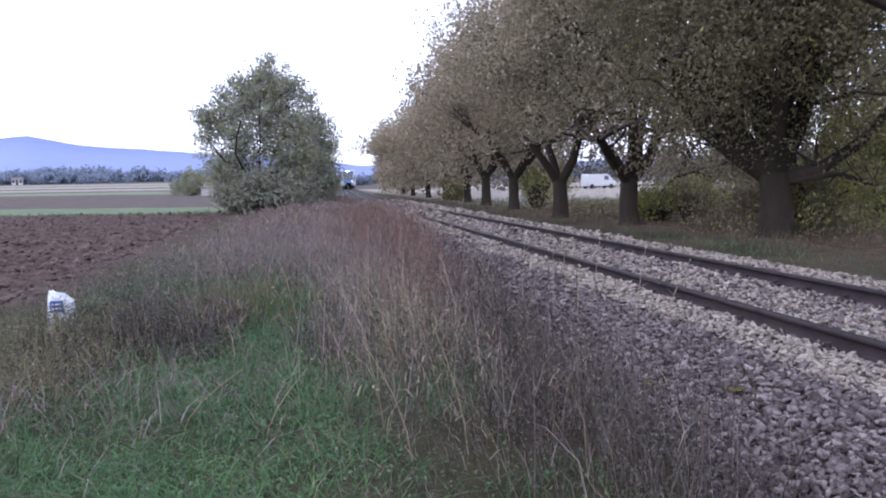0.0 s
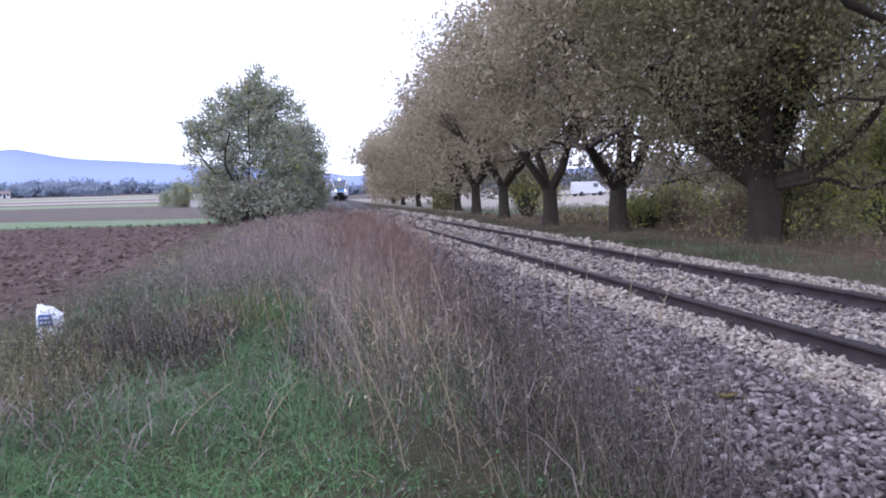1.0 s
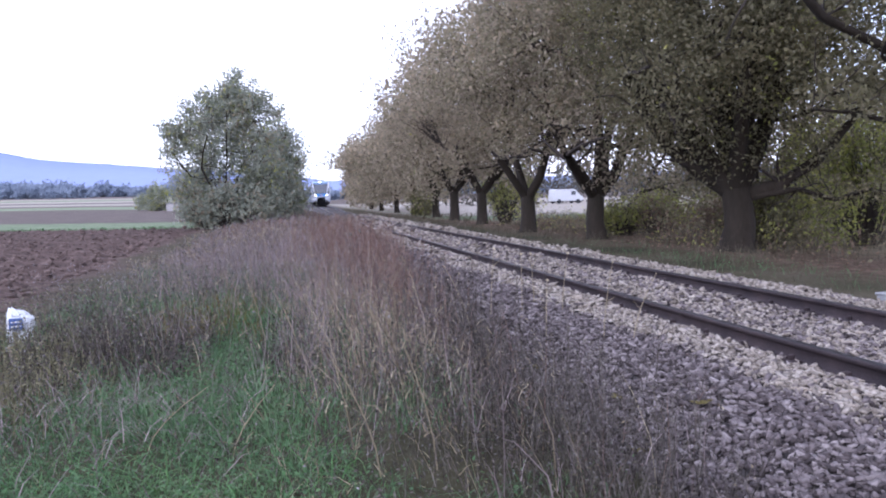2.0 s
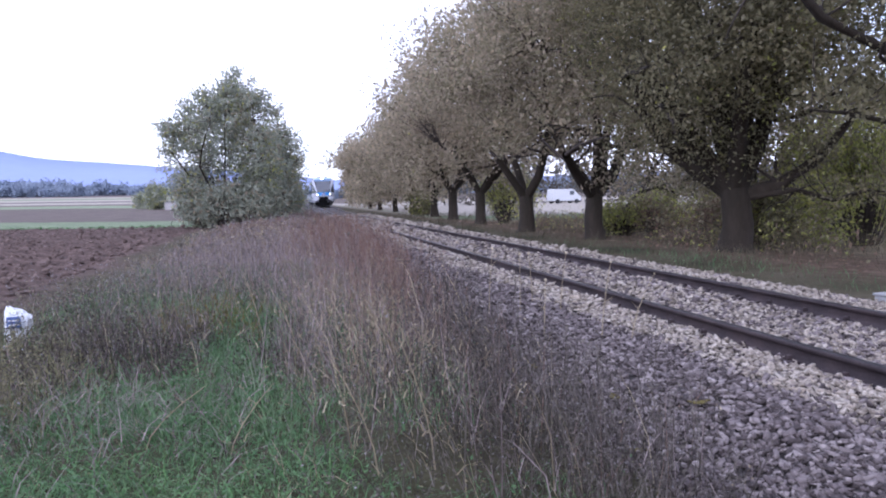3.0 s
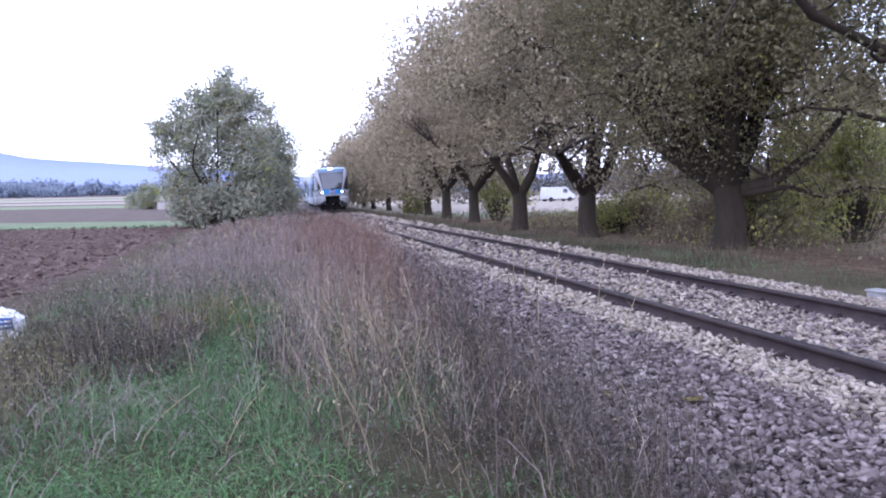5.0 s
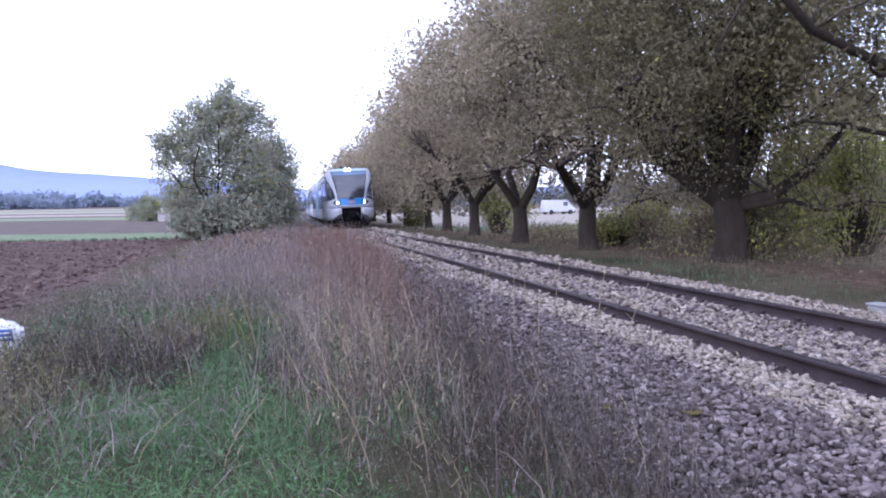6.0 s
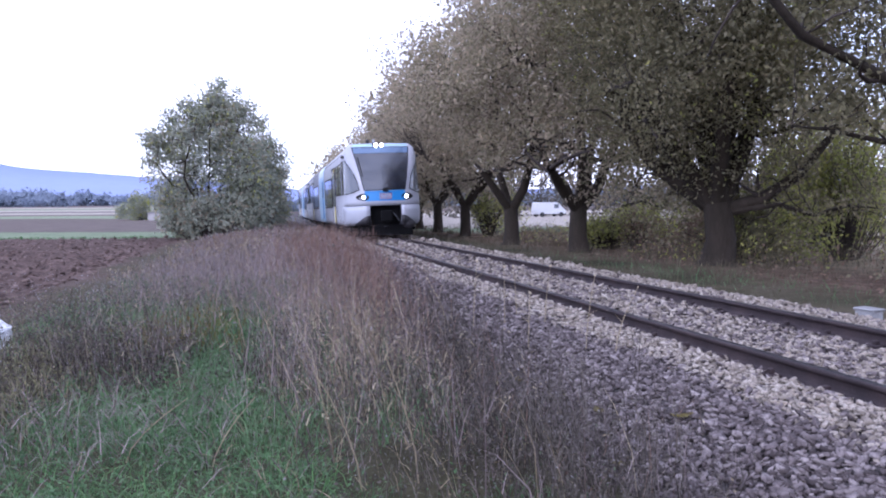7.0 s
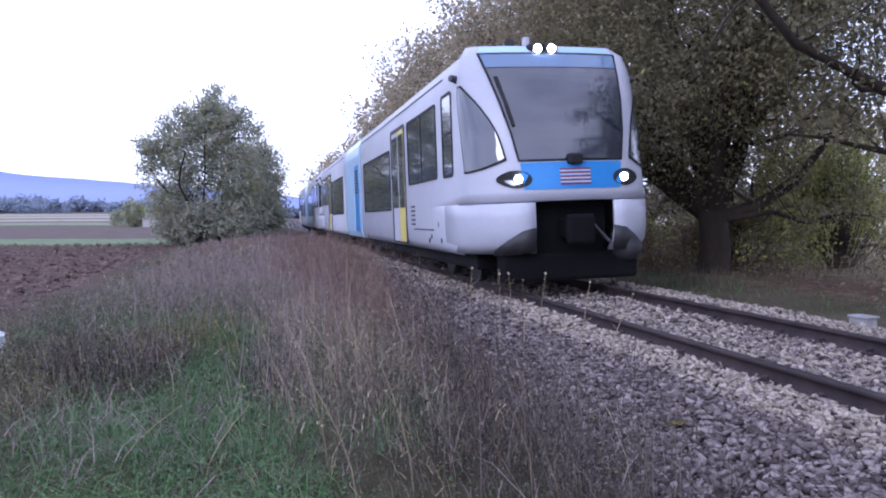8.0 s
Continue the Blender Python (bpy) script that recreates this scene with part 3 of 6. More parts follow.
def tubes(segs, sides=6):
    """Tapered tubes along chains of (point, radius)."""
    V, F = [], []
    ang = np.linspace(0, 2 * np.pi, sides, endpoint=False)
    for chain in segs:
        pts = np.array([c[0] for c in chain])
        rad = [c[1] for c in chain]
        tan = np.gradient(pts, axis=0)
        start = len(V)
        for p, r, t in zip(pts, rad, tan):
            t = t / (np.linalg.norm(t) + 1e-9)
            u = np.cross(t, (0.31, 0.95, 0.1) if abs(t[2]) > 0.5 else (0, 0, 1))
            u /= np.linalg.norm(u) + 1e-9
            w = np.cross(t, u)
            for a in ang:
                V.append(p + r * (np.cos(a) * u + np.sin(a) * w))
        for i in range(len(pts) - 1):
            for j in range(sides):
                k = (j + 1) % sides
                F.append((start + i * sides + j, start + i * sides + k, start + (i + 1) * sides + k, start + (i + 1) * sides + j))
    return np.array(V), np.array(F)


def limb_chain(rng, p, way, length, r0, r1, n=6, lift=0.25, wander=0.16):
    pts, q = [(np.array(p, float), r0)], np.array(p, float)
    way = np.array(way, float)
    for i in range(n):
        way = way / np.linalg.norm(way) + rng.normal(0, wander, 3) + np.array([0, 0, lift / n])
        q = q + way / np.linalg.norm(way) * length / n
        f = (i + 1) / n
        pts.append((q.copy(), r0 + (r1 - r0) * f))
    return pts


def tree(name, label, x, y, seed, height, crown_r, fork, girth, limbs, clumps, leaves, leaf, mats, crown_lo=1.9, clear=True, spread=0.42, gap=0.0, lean=(0, 0), shift=(0, 0), twig_n=None, category="tree", group="", extra=(), lobes=(), spray=None):
    """A tree: forked trunk with bark, limbs, twigs and a crown of many leaves in clumps with gaps."""
    rng = np.random.default_rng(seed)
    z0 = float(land_z(x, y)) - 0.08
    t = thing(name, label, category, (x, y, z0), group=group)
    top = np.array([lean[0], lean[1], fork])
    mid, rz = (crown_lo + height) / 2, (height - crown_lo) / 2

    def inside(chain):
        """The stretch of a limb that stays within the crown."""
        kept = chain[:2]
        for p, r in chain[2:]:
            out = ((p[0] - shift[0]) / crown_r) ** 2 + ((p[1] - shift[1]) / crown_r) ** 2 + (max(0.0, p[2] - mid) / rz) ** 2
            over_line = clear and x + p[0] - line_x(y + p[1]) < 2.7 and p[2] + z0 < 5.6
            if out > 0.80 or over_line:
                break
            kept.append((p, r))
        return kept

    trunk = [(np.array([0, 0, 0.0]), girth * 1.55), (np.array([0.02, 0, 0.18]), girth * 1.18), (top * 0.45 + rng.normal(0, 0.03, 3), girth), (top, girth * 0.92)]
    main, second, nodes_, sprigs = [], [], [], []
    a0 = rng.uniform(0, 6.28)
    for i in range(limbs):
        a = a0 + i * 6.283 / limbs + rng.normal(0, 0.25)
        s = rng.uniform(0.7, 1.25) * spread * 2
        way = (np.cos(a) * s, np.sin(a) * s, 1.0)
        L = (height - fork) * rng.uniform(0.72, 0.95)
        ch = inside(limb_chain(rng, top - np.array([0, 0, 0.12]), way, L, girth * rng.uniform(0.55, 0.72), girth * 0.10, 7, 0.5))
        main.append(ch)
        for j in range(2, len(ch)):
            for _ in range(2):
                b = rng.uniform(0, 6.28)
                w2 = (np.cos(b), np.sin(b), rng.uniform(-0.1, 0.8))
                sub = inside(limb_chain(rng, ch[j][0], w2, crown_r * rng.uniform(0.45, 0.85), ch[j][1] * 0.5, 0.012, 5, 0.15, 0.22))
                second.append(sub)
                nodes_ += [p for p, r in sub[1:]]
        nodes_ += [p for p, r in ch[1:]]
    V1, F1 = tubes([trunk], 14)
    put("trunk", np_mesh("trunk", V1, F1), M_BARK, t, smooth=True)
    for ch in main:
        V1, F1 = tubes([ch], 9)
        put("limb", np_mesh("limb", V1, F1), M_BARK, t, smooth=True)
    for ch in [[(np.array(p) - np.array([x, y, z0]), r) for p, r in c] for c in extra]:
        V1, F1 = tubes([ch], 9)
        put("limb", np_mesh("limb", V1, F1), M_BARK, t, smooth=True)
        nodes_ += [p for p, r in ch[1:]]
        for k in range(1, len(ch)):
            for _ in range(3):
                sub = limb_chain(rng, ch[k][0], (rng.normal(0, 0.6), rng.normal(0, 0.6), rng.uniform(-0.2, 0.9)), rng.uniform(0.8, 1.7), ch[k][1] * 0.45, 0.008, 5, 0.1, 0.26)
                second.append(sub)
                if k > 1:
                    sprigs += [p for p, r in sub[2:]]
    for ch in second:
        V1, F1 = tubes([ch], 5)
        put("branch", np_mesh("branch", V1, F1), M_TWIG, t, smooth=True)
    # clump centres inside an uneven crown
    N = np.array(nodes_)
    C = []
    size = np.array([b[3] for b in lobes]) ** 1.7 if lobes else np.ones(1)
    while len(C) < clumps:
        v = rng.normal(size=3)
        v /= np.linalg.norm(v)
        if lobes:
            b = lobes[rng.choice(len(lobes), p=size / size.sum())]
            C.append(np.array(b[:3]) + v * b[3] * rng.uniform(0.1, 1.0) ** 0.45)
            continue
        if v[2] < 0 and y > 18:
            v /= (np.abs(v) ** 3).sum() ** (1 / 3)
        r = rng.uniform(0.25, 1.0) ** 0.55
        lump = 1 + 0.20 * np.sin(3.1 * v[0] * 2 + seed) * np.cos(2.7 * v[1] * 2 + 1.7 * seed) + 0.12 * np.sin(7 * v[2] + 4 * v[0] + seed)
        p = np.array([v[0] * crown_r, v[1] * crown_r, v[2] * rz]) * r * lump + np.array([shift[0], shift[1], mid])
        if v[2] < 0:
            p[:2] *= 1 + 0.1 * v[2]
        if gap and wave(p[0] * 1.0 + p[2] * 0.7, p[1] + p[2], 2.2, seed * 0.37) < gap - 0.55:
            continue
        if clear:
            wy = y + p[1]
            if x + p[0] - line_x(wy) < 2.3 and p[2] + z0 < 5.0:
                continue
        C.append(p)
    C = np.array(C + sprigs)
    near = np.array([N[np.argmin(((N - c) ** 2).sum(1))] for c in C])
    tw = []
    for c, q in list(zip(C, near))[: (twig_n or clumps)]:
        m = (c + q) / 2 + rng.normal(0, 0.12, 3)
        tw.append([(q, 0.014), (m, 0.010), (c, 0.004)])
    V1, F1 = tubes(tw, 3)
    tagged(put("twig_growth", np_mesh("twig_growth", V1, F1), M_TWIG, t), kind="stuff")
    # leaves in sprays round the clump centres
    P = np.repeat(C, leaves, 0)
    sp = np.clip(rng.normal(size=P.shape), -1.7, 1.7) * np.array([0.30, 0.30, 0.20]) * (spray or (leaf / 0.13) ** 0.5)
    P = P + sp
    if clear:
        ok = ~((x + P[:, 0] - line_x(y + P[:, 1]) < 2.0) & (P[:, 2] + z0 < 4.7))
        P = P[ok]
    pick = rng.uniform(0, 1, len(P))
    pick = 0.75 * pick + 0.25 * (0.5 + 0.5 * wave(P[:, 0], P[:, 1] + P[:, 2], 0.9, seed))
    lo = 0.0
    for m, share, nm in mats:
        sel = (pick >= lo) & (pick < lo + share)
        lo += share
        if sel.sum() < 5:
            continue
        V1, F1 = diamonds(rng, P[sel], leaf * rng.uniform(0.7, 1.3, sel.sum()), leaf * 0.5 * rng.uniform(0.7, 1.3, sel.sum()), droop=0.5)
        tagged(put(nm, np_mesh(nm, V1, F1), m, t), kind="stuff")
    return t


OLIVE3 = [(M_LEAF_DARK, 0.70, "crown"), (M_LEAF_OLIVE, 0.20, "brown_leaves"), (M_LEAF_YELLOW, 0.11, "yellow_leaves")]
MIX3 = [(M_LEAF_OLIVE, 0.46, "crown"), (M_LEAF_RUSSET, 0.46, "brown_leaves"), (M_LEAF_YELLOW, 0.1, "yellow_leaves")]
RUST3 = [(M_LEAF_RUSSET, 0.74, "crown"), (M_LEAF_OLIVE, 0.20, "green_leaves"), (M_LEAF_YELLOW, 0.1, "yellow_leaves")]
GREEN3 = [(M_LEAF_GREEN, 0.74, "crown"), (M_LEAF_YELLOW, 0.06, "yellow_leaves"), (M_LEAF_RUSSET, 0.25, "brown_leaves")]
ROW = "row of trees beside the line"
L_NEAR = "big old tree with thick forked dark trunk and dull green leaves"
L_MID = "tree with forked trunk and browning olive leaves in the trackside row"
L_FAR = "autumn tree with rusty brown crown in the trackside row"

# x, y, seed, height, crown radius, fork, girth, limbs, clumps, leaves, leaf size, colours, lowest leaves
ROW_TREES = [
    (12.6, 9.0, 21, 11.5, 4.8, 2.6, 0.34, 5, 2200, 26, 0.108, OLIVE3, 2.5, L_NEAR),
    (10.05, 15.6, 3, 11.8, 4.4, 1.5, 0.34, 7, 4300, 30, 0.098, OLIVE3, 2.1, L_NEAR),
    (9.25, 21.6, 8, 9.6, 3.9, 1.45, 0.27, 5, 1800, 17, 0.145, MIX3, 2.6, L_MID),
    (8.75, 26.6, 14, 9.4, 3.6, 1.4, 0.27, 4, 1400, 14, 0.17, MIX3, 2.8, L_MID),
    (9.2, 34.8, 6, 10.3, 4.0, 1.6, 0.24, 4, 1400, 14, 0.19, RUST3, 2.2, L_MID),
    (9.6, 42.4, 17, 10.0, 4.0, 1.7, 0.26, 4, 1200, 13, 0.22, RUST3, 2.0, L_FAR),
    (10.3, 51.0, 28, 9.2, 3.9, 1.6, 0.24, 4, 1000, 13, 0.25, RUST3, 1.6, L_FAR),
    (10.4, 60.0, 31, 8.8, 3.9, 1.5, 0.24, 4, 900, 12, 0.28, RUST3, 1.6, L_FAR),
    (10.3, 69.0, 35, 8.4, 4.3, 1.5, 0.22, 4, 950, 12, 0.30, RUST3, 1.2, L_FAR),
    (10.3, 80.0, 42, 8.2, 4.9, 1.4, 0.22, 4, 1000, 12, 0.34, RUST3, 1.0, L_FAR),
    (10.7, 92.0, 47, 7.8, 5.0, 1.4, 0.22, 4, 900, 12, 0.38, RUST3, 1.0, L_FAR),
    (12.2, 106.0, 53, 7.0, 3.9, 1.3, 0.2, 4, 450, 12, 0.42, RUST3, 0.8, L_FAR),
]
# the row goes on behind the standpoint
ROW_TREES += [(12.8, 0.5, 57, 11.8, 4.6, 2.2, 0.32, 4, 900, 13, 0.22, OLIVE3, 2.5, L_NEAR), (12.9, -8.0, 58, 11.5, 4.6, 2.0, 0.30, 4, 800, 13, 0.24, OLIVE3, 2.4, L_NEAR),
              (13.0, -17.0, 59, 11.0, 4.6, 2.0, 0.30, 4, 700, 13, 0.26, OLIVE3, 2.2, L_NEAR)]
# the long limb that reaches over towards the line
OVERHANG = [[((12.5, 9.0, 2.4), 0.15), ((10.6, 9.3, 2.9), 0.12), ((8.9, 9.5, 3.4), 0.095), ((7.5, 9.6, 4.0), 0.07), ((6.8, 9.6, 4.7), 0.06), ((6.4, 9.7, 5.5), 0.03)],
            [((12.5, 9.0, 2.3), 0.10), ((11.2, 9.6, 2.45), 0.07), ((9.6, 10.0, 2.5), 0.05), ((8.4, 10.2, 2.75), 0.03), ((7.9, 10.3, 2.8), 0.015)]]
# the heavy low limbs of the big old tree
LOW_LIMBS = [[((9.95, 15.7, 1.6), 0.22), ((9.4, 16.1, 2.1), 0.20), ((8.85, 16.4, 2.6), 0.15), ((8.3, 16.5, 3.3), 0.10), ((7.9, 16.4, 4.3), 0.06)],
             [((10.25, 15.5, 1.5), 0.17), ((10.9, 15.1, 1.75), 0.14), ((11.6, 14.8, 2.3), 0.11), ((12.3, 14.6, 3.2), 0.07), ((12.7, 14.5, 4.2), 0.04)],
             [((10.3, 15.4, 1.45), 0.09), ((11.1, 14.9, 1.6), 0.06), ((11.8, 14.6, 1.35), 0.045), ((12.4, 14.3, 1.55), 0.03), ((13.0, 14.1, 1.5), 0.015)],
             [((10.05, 15.55, 1.6), 0.24), ((10.0, 15.4, 2.6), 0.21), ((10.2, 15.2, 3.8), 0.17), ((10.3, 15.1, 5.2), 0.11), ((10.1, 15.0, 6.8), 0.06)]]
BOUGHS = {9.0: OVERHANG, 15.6: LOW_LIMBS}
for rx, ry, seed, hh, cr, fk, gi, lb, cl, lv, ls, mats, lo, lab in ROW_TREES:
    tree("tree", lab, rx, ry, seed, hh, cr, fk, gi, lb, cl, lv, ls, mats, crown_lo=lo, gap=0.30 if ry < 10 else 0.14 if ry < 18 else 0.10, twig_n=500, spray=0.82 if ry < 24 else None, group=ROW, extra=BOUGHS.get(ry, ()))

for bx, by, bs, bh in ((15.4, 22.5, 91, 8.6), (18.5, 34.0, 92, 7.4), (26.5, 30.0, 94, 7.0)):
    tree("tree", "leafy olive green tree standing behind the trackside row", bx, by, bs, bh, 3.4, 1.2, 0.2, 4, 620, 13, 0.2, MIX3, crown_lo=0.8, clear=False, twig_n=200, group="trees behind the row")

LEFT = "clump of trees on the left of the line"
L_LEFT = "young grey-green broadleaf tree with loose airy top at the field edge"
AIRY = [(0.9, 0.2, 8.1, 0.75), (0.3, 0.1, 7.5, 0.90), (1.6, 0.0, 7.4, 0.95), (-0.6, 0.0, 6.7, 1.15), (0.5, 0.0, 6.3, 1.3), (-1.7, 0.3, 5.9, 1.10), (-2.6, 0.0, 5.6, 0.70), (1.9, 0.2, 7.0, 1.35), (0.3, -0.3, 5.3, 2.1), (-1.6, 0.4, 4.0, 1.55),
        (-0.6, 0.0, 2.4, 1.8), (2.2, 0.3, 4.3, 1.9), (-2.2, 0.0, 2.6, 0.8), (-1.3, 0.0, 1.5, 1.3), (2.0, 0.0, 2.0, 1.5),
        (1.0, 0.0, 9.0, 0.32), (0.2, 0.2, 8.5, 0.36), (1.9, 0.0, 8.4, 0.36), (2.7, 0.1, 7.8, 0.40), (3.2, 0.0, 6.9, 0.42), (-0.8, 0.0, 7.8, 0.38), (-1.9, 0.1, 7.1, 0.38), (-2.9, 0.0, 5.9, 0.42), (-2.7, 0.2, 4.6, 0.36)]
SIDE = [(0.0, 0.0, 6.2, 0.9), (0.7, 0.3, 5.0, 1.2), (-0.7, 0.0, 5.2, 1.3), (0.3, 0.0, 3.4, 1.7), (0.9, 0.2, 1.8, 1.3), (-0.6, 0.0, 1.6, 1.5)]
tree("tree", L_LEFT, -3.4, 47.0, 61, 9.0, 3.4, 1.2, 0.13, 6, 960, 28, 0.20, GREEN3, crown_lo=0.5, clear=False, spread=0.42, twig_n=640, group=LEFT, lobes=AIRY, spray=0.95)
tree("tree", L_LEFT, -0.1, 51.5, 64, 7.4, 2.1, 1.0, 0.12, 4, 330, 26, 0.20, GREEN3, crown_lo=0.3, clear=False, spread=0.34, twig_n=330, group=LEFT, lobes=SIDE, spray=0.95)
tree("tree", L_LEFT, -0.5, 58.0, 67, 6.9, 2.0, 0.9, 0.12, 4, 480, 12, 0.26, GREEN3, crown_lo=0.2, clear=False, spread=0.34, gap=0.1, twig_n=250, group=LEFT)
tree("tree", L_LEFT, 0.0, 66.0, 69, 6.0, 1.8, 0.9, 0.12, 4, 400, 12, 0.28, GREEN3, crown_lo=0.2, clear=False, spread=0.34, gap=0.1, twig_n=200, group=LEFT)


def shrub(name, label, x, y, seed, height, radius, clumps, leaves, leaf, mats, lo=0.15, category="shrub", squash=1.0):
    """A bush: many thin stems from the ground and leaves in clumps."""
    rng = np.random.default_rng(seed)
    z0 = float(land_z(x, y)) - 0.04
    t = thing(name, label, category, (x, y, z0))
    C = []
    heads = []
    for _ in range(7):
        a, q = rng.uniform(0, 6.283), rng.uniform(0.1, 1.0)
        heads.append((math.cos(a) * radius * q, math.sin(a) * radius * q * squash, lo + (height - lo) * rng.uniform(0.25, 0.85) * (1.05 - 0.5 * q), rng.uniform(0.28, 0.52)))
    while len(C) < clumps:
        v = rng.normal(size=3)
        v *= rng.uniform(0.1, 1) ** 0.5 / np.linalg.norm(v)
        hx, hy, hz, k = heads[rng.integers(7)]
        p = np.array([hx + v[0] * radius * k * 1.2, hy + v[1] * radius * k * 1.2, hz + v[2] * (height - lo) * k])
        if p[2] > 0.08:
            C.append(p)
    C = np.array(C)
    st = []
    for c in C[: min(160, clumps)]:
        b = np.array([c[0] * 0.15, c[1] * 0.15, 0.0])
        st.append([(b, 0.014), ((b + c) / 2 + rng.normal(0, 0.08, 3) + np.array([0, 0, 0.1 * height]), 0.009), (c, 0.004)])
    V1, F1 = tubes(st, 4)
    tagged(put("stem_growth", np_mesh("stem_growth", V1, F1), M_TWIG, t), kind="stuff")
    P = np.repeat(C, leaves, 0) + rng.normal(size=(clumps * leaves, 3)) * 0.13 * (1 + leaf * 3)
    P = P[P[:, 2] > 0.02]
    pick, low = rng.uniform(0, 1, len(P)), 0.0
    for m, share, nm in mats:
        sel = (pick >= low) & (pick < low + share)
        low += share
        if sel.sum() > 4:
            V1, F1 = diamonds(rng, P[sel], leaf * rng.uniform(0.7, 1.3, sel.sum()), leaf * 0.5 * rng.uniform(0.7, 1.3, sel.sum()), droop=0.3)
            tagged(put(nm, np_mesh(nm, V1, F1), m, t), kind="stuff")
    return t


YEL = [(M_LEAF_YELLOW, 0.62, "foliage"), (M_LEAF_OLIVE, 0.38, "dark_leaves")]
DRK = [(M_LEAF_DARK, 0.85, "foliage"), (M_LEAF_YELLOW, 0.15, "yellow_leaves")]
BRN = [(M_LITTER, 0.7, "foliage"), (M_LEAF_OLIVE, 0.3, "green_leaves")]
shrub("shrub", "large yellow-green leafy bush behind the trackside trees", 15.2, 17.5, 71, 3.8, 2.3, 700, 14, 0.13, [(M_LEAF_YELLOW, 0.8, "foliage"), (M_LEAF_OLIVE, 0.2, "dark_leaves")], lo=0.05)
shrub("shrub", "yellow-green leafy bush behind the trackside trees", 18.5, 22.0, 72, 2.2, 2.2, 300, 13, 0.14, YEL, lo=0.3)
shrub("shrub", "dark green undergrowth bush at the foot of a big tree", 11.5, 16.6, 73, 1.9, 1.0, 260, 12, 0.11, DRK)
shrub("shrub", "olive green rounded bush between the trackside trees", 11.0, 23.6, 74, 1.3, 1.1, 200, 13, 0.12, YEL, lo=0.3)
shrub("shrub", "brown leafless low bush between the trackside trees", 11.6, 22.6, 75, 1.2, 0.6, 130, 9, 0.09, BRN)
shrub("shrub", "yellow-green low branches beside a trackside tree", 10.9, 37.0, 76, 2.6, 1.9, 240, 12, 0.15, YEL, lo=0.6)
shrub("shrub", "yellow-green bush under the trackside trees", 14.5, 27.5, 77, 1.5, 1.6, 300, 12, 0.14, YEL, lo=0.4)
shrub("shrub", "mixed brown and green bramble bush in the undergrowth", 14.0, 21.0, 78, 1.5, 1.4, 260, 11, 0.11, BRN)
shrub("shrub", "reddish brown bramble thicket in the undergrowth", 17.5, 16.0, 79, 1.3, 1.8, 300, 11, 0.11, BRN)
shrub("shrub", "dark green hedge bush beyond the trackside trees", 21.0, 33.0, 80, 1.6, 2.6, 420, 12, 0.16, DRK)
shrub("shrub", "dark green hedge bush beyond the trackside trees", 27.0, 38.0, 81, 2.0, 3.0, 420, 12, 0.18, DRK)
shrub("shrub", "rounded green bush standing alone in the fields", -19.0, 127.0, 82, 4.4, 3.0, 420, 12, 0.34, [(M_LEAF_GREEN, 0.8, "foliage"), (M_LEAF_YELLOW, 0.2, "yellow_leaves")], lo=0.1)
shrub("shrub", "green bush beside the far stretch of line", 0.6, 76.0, 83, 3.0, 1.2, 160, 12, 0.3, GREEN3[:1], lo=0.1)
for sx, sy, sh, sr, sd in ((-2.2, 45.6, 2.6, 1.5, 85), (-0.9, 47.0, 3.0, 1.5, 86), (0.2, 50.0, 3.2, 1.1, 87), (0.7, 54.5, 3.0, 1.0, 88), (-4.0, 46.2, 2.4, 1.4, 89), (-3.0, 45.4, 2.6, 1.4, 90)):
    shrub("shrub", "dense green bush at the foot of the young trees", sx, sy, sd, sh, sr, 150, 12, 0.22, [(M_LEAF_GREEN, 0.8, "foliage"), (M_LEAF_RUSSET, 0.2, "brown_leaves")], lo=0.0)
shrub("shrub", "dark shrub at the foot of the tree row", 10.4, 56.0, 84, 2.4, 1.3, 200, 12, 0.22, DRK)

# ---- the train: two coupled units; local x across, y back from the nose, z over the rails ----
SECTION = [(1.40, 0.56), (1.46, 0.70), (1.48, 0.95), (1.48, 1.37), (1.48, 1.97), (1.48, 3.20), (1.44, 3.50), (1.33, 3.72), (1.12, 3.86), (0.70, 3.92), (0.0, 3.94)]
CAR_LEN, UNIT_LEN = 13.2, 31.4
NOSE_Z = [1.37, 1.53, 1.97, 3.70, 3.86]
FACE_Z = [1.37, 1.53, 1.97, 2.40, 2.90, 3.30, 3.70, 3.86]


def nose(z):
    """Face y, face half width, y and half width where the nose meets the side, at a height."""
    yf = np.interp(z, FACE_Z, [-0.20, -0.19, -0.13, -0.03, 0.20, 0.45, 0.74, 0.93])
    wf = np.interp(z, NOSE_Z, [0.77, 0.79, 0.83, 1.16, 1.12])
    ys = np.interp(z, NOSE_Z, [0.42, 0.46, 0.54, 1.02, 1.24])
    ws = np.interp(z, [p[1] for p in SECTION], [p[0] for p in SECTION])
    return yf, wf, ys, max(ws, wf + 0.02)


def corner(z, s, side, off=0.0):
    """A point of the panel between the windscreen and the side wall; s from 0 to 1."""
    yf, wf, ys, ws = nose(z)
    a, b = np.array([wf, yf]), np.array([ws, ys])
    n = np.array([b[1] - a[1], -(b[0] - a[0])])
    n /= np.linalg.norm(n)
    p = a + (b - a) * s + n * (0.14 * 4 * s * (1 - s) * 0.8 + off)
    return Vector((side * min(p[0], 1.48 + off), p[1], z))


def face(z, u, off=0.0):
    """A point of the bowed front face; u from -1 to 1."""
    yf, wf, _, _ = nose(z)
    return Vector((wf * u, yf - 0.10 * (1 - u * u) - off, z))


